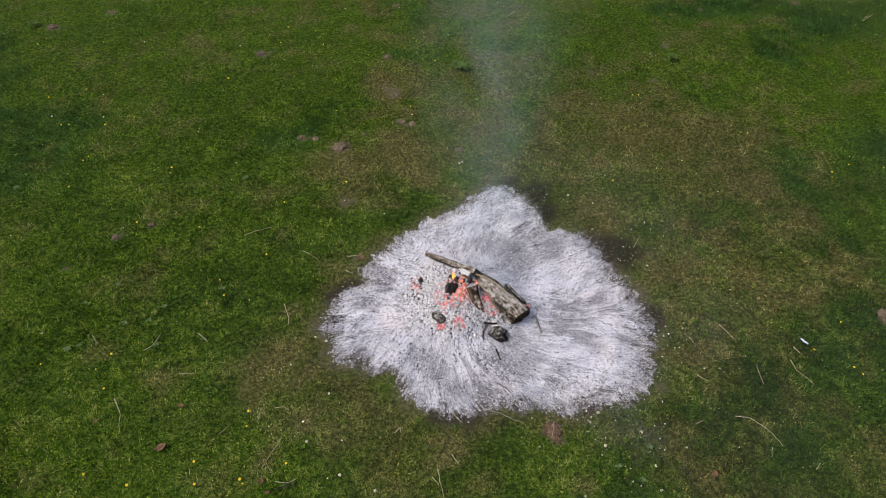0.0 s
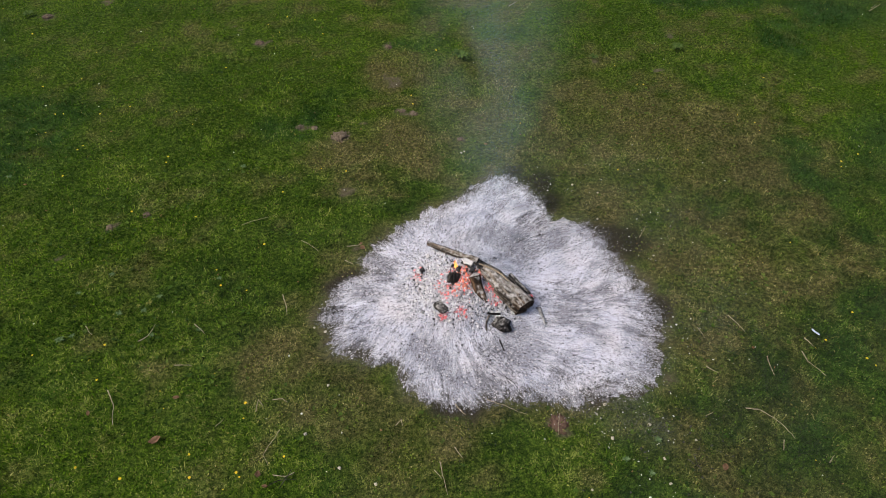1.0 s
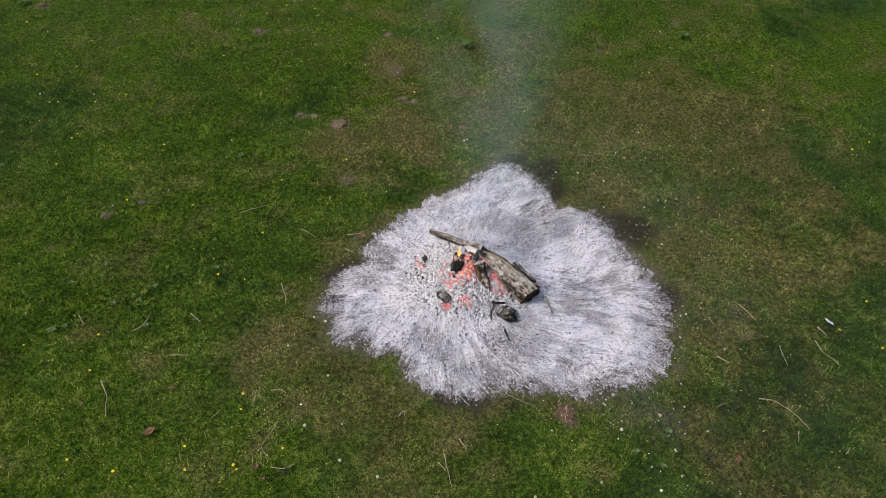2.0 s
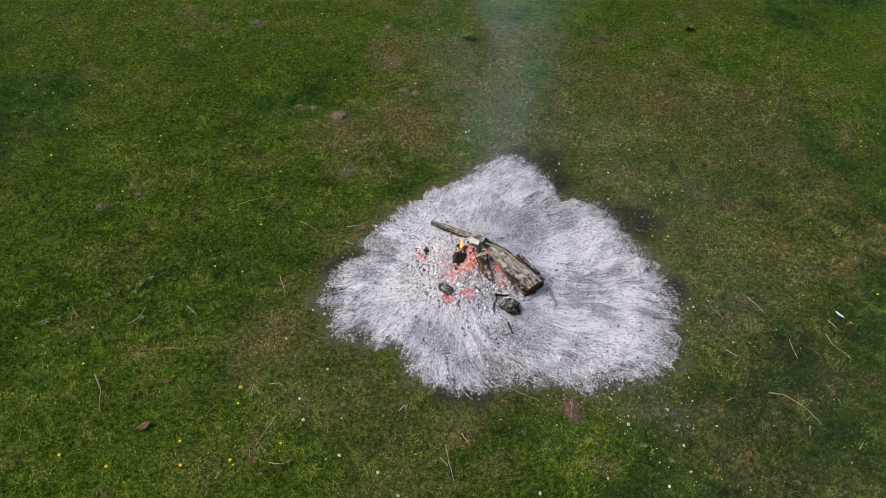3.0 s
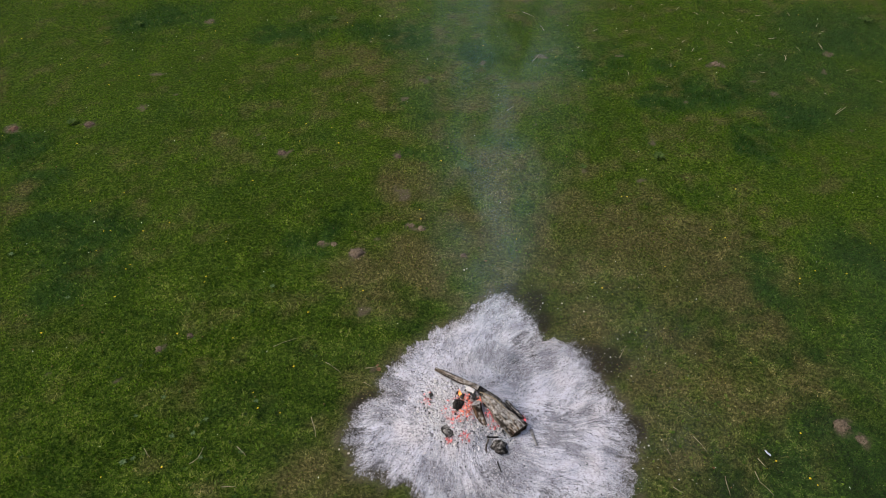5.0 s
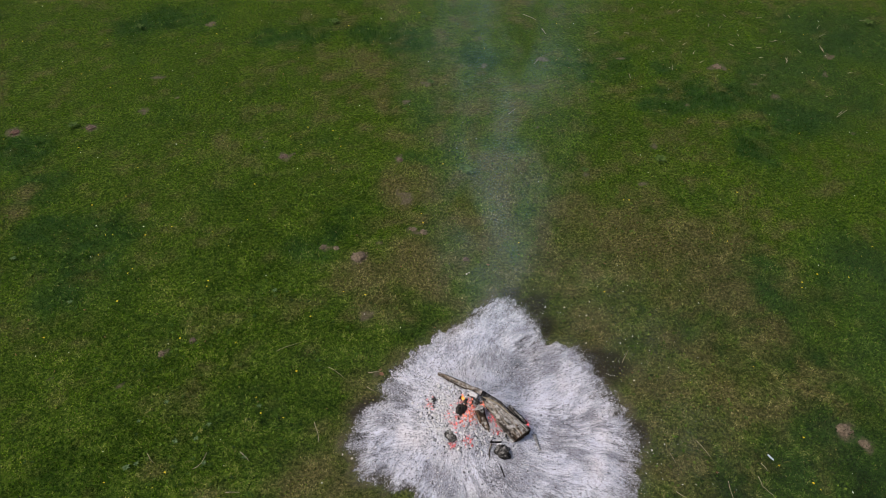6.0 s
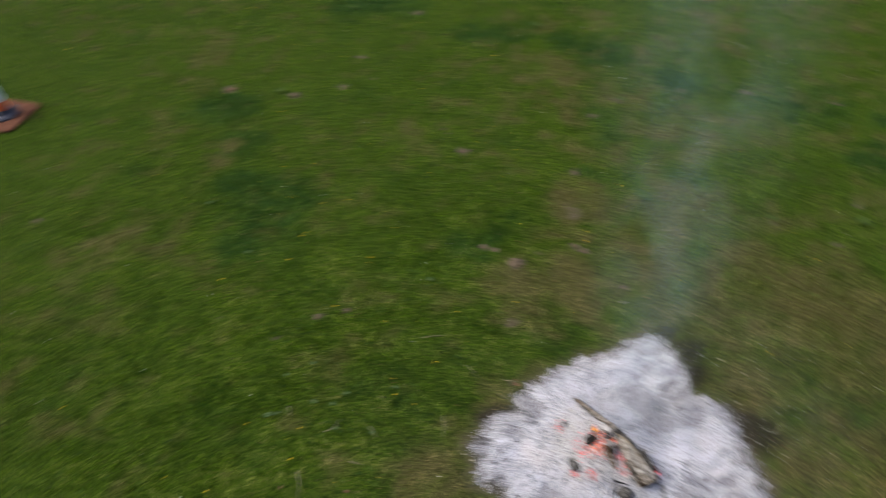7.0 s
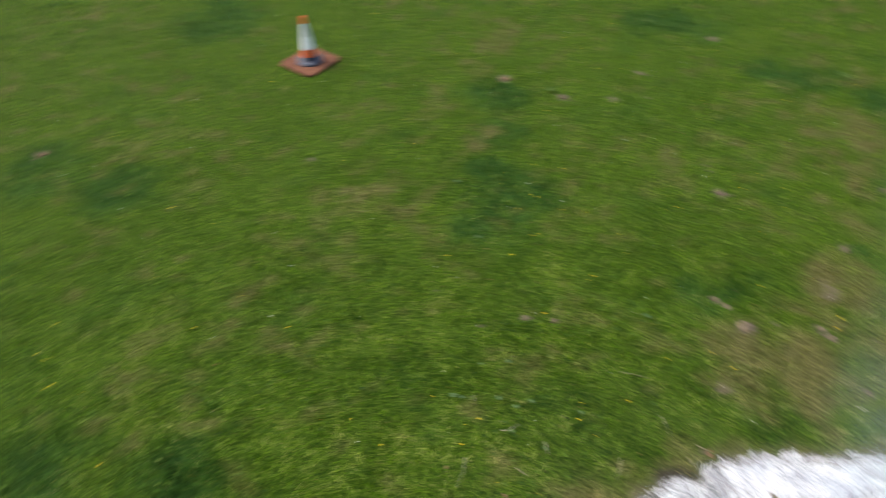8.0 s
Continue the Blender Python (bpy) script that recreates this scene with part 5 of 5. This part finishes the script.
for k, (x, y, size) in enumerate([(0.27, 7.53, 0.13), (2.96, 7.82, 0.10), (1.89, 7.59, 0.07)]):
    make_weed(x, y, size, k + 1)
for k, (x, y, size) in enumerate([(-5.23, 11.33, 0.09), (-1.91, 11.62, 0.10), (-0.35, 11.86, 0.08), (-0.21, 9.75, 0.08), (0.36, 9.77, 0.08), (7.61, 11.87, 0.11), (-5.29, 8.46, 0.08)]):
    make_weed(x, y, size, k + 11)
for k, (x, y, size) in enumerate([(-2.51, 3.52, 0.034), (-2.32, 3.55, 0.031), (-2.24, 3.70, 0.028), (-2.91, 3.73, 0.025), (-2.88, 3.26, 0.040), (-2.80, 3.30, 0.031), (-2.71, 3.94, 0.031), (-2.19, 3.31, 0.028), (-1.80, 3.90, 0.028),
                                  (-1.90, 5.38, 0.037), (-4.98, 5.82, 0.043), (-4.10, 5.19, 0.037), (-1.84, 3.37, 0.025), (1.55, 2.45, 0.031), (1.30, 2.30, 0.031), (1.45, 2.20, 0.028)]):
    make_weed(x, y, size, k + 21, PALELEAF, 7, "small pale grey-green herb rosette in the grass")
for k, (x, y, size) in enumerate([(-2.30, 3.63, 0.032), (-2.38, 3.60, 0.026)]):
    make_weed(x, y, size, k + 41, YELLOWLEAF, 6, "small yellowing herb rosette in the grass")


def make_dead_leaf(x, y, long, turn, seed):
    """A curled fallen leaf with a raised rim and a keel."""
    rng = random.Random(seed)
    bm = bmesh.new()
    rows = []
    for i in range(7):
        f = i / 6
        w = 0.36 * long * math.sin(math.pi * (0.06 + 0.90 * f)) * rng.uniform(0.85, 1.1)
        rows.append([bm.verts.new((long * (f - 0.5), w * u, long * (0.10 * abs(u) + 0.22 * (f - 0.5) ** 2 + rng.uniform(0, 0.05)))) for u in (-1, -0.5, 0, 0.5, 1)])
    for p, q in zip(rows, rows[1:]):
        for j in range(4):
            bm.faces.new((p[j], p[j + 1], q[j + 1], q[j]))
    bmesh.ops.solidify(bm, geom=bm.faces[:], thickness=0.0015)
    ob = part("dead_leaf", bm, DEADLEAF)
    ob.location, ob.rotation_euler = (x, y, gz(x, y) + 0.028), (rng.uniform(-0.25, 0.25), rng.uniform(-0.25, 0.25), turn)
    return tagged(ob, "curled brown fallen leaf lying in the grass", "leaf", "fallen leaves in the grass")


for k, (x, y, size) in enumerate([(-1.90, 2.41, 0.085), (-1.16, 2.17, 0.055), (-1.10, 2.09, 0.04), (1.96, 2.25, 0.06), (-0.64, 4.28, 0.06), (-0.66, 4.33, 0.035), (-2.43, 2.62, 0.04), (-1.85, 2.75, 0.05)]):
    make_dead_leaf(x, y, size, 0.4 + 1.3 * k, k + 5)

PEBBLES = [(-0.94, 2.64), (-0.89, 2.48), (-0.95, 3.41), (-0.86, 3.37), (-0.78, 2.88), (-0.63, 2.23), (1.32, 5.20), (1.55, 5.09), (1.49, 4.71), (1.91, 4.25), (1.24, 2.47), (1.82, 2.46),
           (1.23, 2.74), (1.16, 2.66), (1.52, 2.58), (1.41, 2.04), (-0.38, 2.12), (-0.25, 1.97), (0.61, 1.99), (1.57, 2.32), (1.57, 2.14), (0.25, 5.69), (0.28, 5.71), (0.94, 2.78), (1.04, 2.09)]
for k, (x, y) in enumerate(PEBBLES):
    s_ = 0.007 + 0.004 * abs(math.sin(k * 1.7))
    ob = lump("pebble", (x, y, gz(x, y) + 0.009), (s_ * 1.2, s_, s_ * 0.7), PETAL if k in (0, 15) else PALESTONE, "small pale pebble lying in the grass", "pebble", k + 3, 0.25)
    ob["group"] = "pebbles in the grass"

# ash and charcoal spilt on the grass beside the bed
p_ = pile(460, [(2.0, 4.6, 0.35), (2.1, 3.6, 0.35), (1.9, 5.2, 0.35), (1.9, 2.6, 0.35), (1.69, 4.38, 0.12), (1.05, 5.15, 0.12), (1.10, 2.70, 0.12), (1.22, 2.66, 0.12), (1.5, 2.5, 0.16), (0.95, 2.72, 0.10), (1.9, 3.3, 0.12)], 61)
p_ = p_[plan(p_[:, 0], p_[:, 1])[4] > 1.0]
p_[:, 2] = ground_height(p_[:, 0], p_[:, 1]) + 0.020
chips("spilt_ash", p_, 0.002 + 0.007 * RNG.random(len(p_)) ** 3, FLAKE, "white ash flakes spilt on the grass", "ash", 62, 0.5)
p_ = pile(1500, [(1.03, 5.25, 0.07), (1.08, 4.98, 0.06), (1.69, 4.38, 0.09), (1.52, 4.52, 0.07), (0.78, 5.40, 0.07), (-0.75, 3.82, 0.07), (-0.78, 3.55, 0.06), (1.82, 3.65, 0.06), (1.10, 2.70, 0.12), (1.5, 2.5, 0.25), (1.8, 2.4, 0.2), (0.3, 2.7, 0.2), (1.75, 3.6, 0.1)], 63)
p_[:, 2] = ground_height(p_[:, 0], p_[:, 1]) + 0.014
chips("spilt_charcoal", p_, 0.003 + 0.010 * RNG.random(len(p_)) ** 3, CHARCOAL, "charcoal bits spilt on the grass", "charcoal", 64, 0.6)

# brown fallen leaf scraps
n = 420
x, y = RNG.uniform(-9, 6, n), RNG.uniform(1.0, 11, n)
ok = inside(x, y) & (plan(x, y)[4] > 1.05)
x, y = x[ok], y[ok]
chips("leaf_scrap", np.stack([x, y, ground_height(x, y) + 0.018], 1), 0.005 + 0.012 * RNG.random(len(x)) ** 2, blotched("brown_leaf", (0.10, 0.045, 0.018), (0.26, 0.15, 0.07), 40), "brown scraps of fallen leaves in the grass", "leaf", 73, 0.25)

# little white daisies, too many to count
n = 620
x, y = RNG.uniform(-12, 7, n), RNG.uniform(0.5, 13, n)
ok = inside(x, y) & (plan(x, y)[4] > 1.08)
x, y = x[ok], y[ok]
chips("daisy", np.stack([x, y, ground_height(x, y) + 0.026], 1), 0.003 + 0.006 * RNG.random(len(x)) ** 2, PETAL, "tiny white daisies and pale specks strewn through the grass", "flower", 71, 0.4)
n = 300
x, y = RNG.uniform(-12, 7, n), RNG.uniform(0.5, 13, n)
ok = inside(x, y) & (plan(x, y)[4] > 1.08)
x, y = x[ok], y[ok]
chips("buttercup", np.stack([x, y, ground_height(x, y) + 0.028], 1), 0.003 + 0.006 * RNG.random(len(x)) ** 2, YELLOW, "tiny yellow flowers strewn through the grass", "flower", 72, 0.4)

bark, ends = tube(line((0, 0, 0), (0.055, -0.085, 0.004), 8, 0.05, 3, 0.03), [0.012, 0.014, 0.013, 0.015, 0.013, 0.014, 0.012, 0.010], 9, 0.25, 0.2, 77)
wrap = new("foil_wrapper")
wrap.scale = (0.65, 0.65, 0.5)
wrap.location = (2.99, 3.43, gz(3.0, 3.4) + 0.035)
part("roll", bark, FOIL, wrap)
for cap in ends:
    part("torn_end", cap, FOIL, wrap)
tagged(wrap, "rolled silvery blue wrapper lying in the grass", "litter")
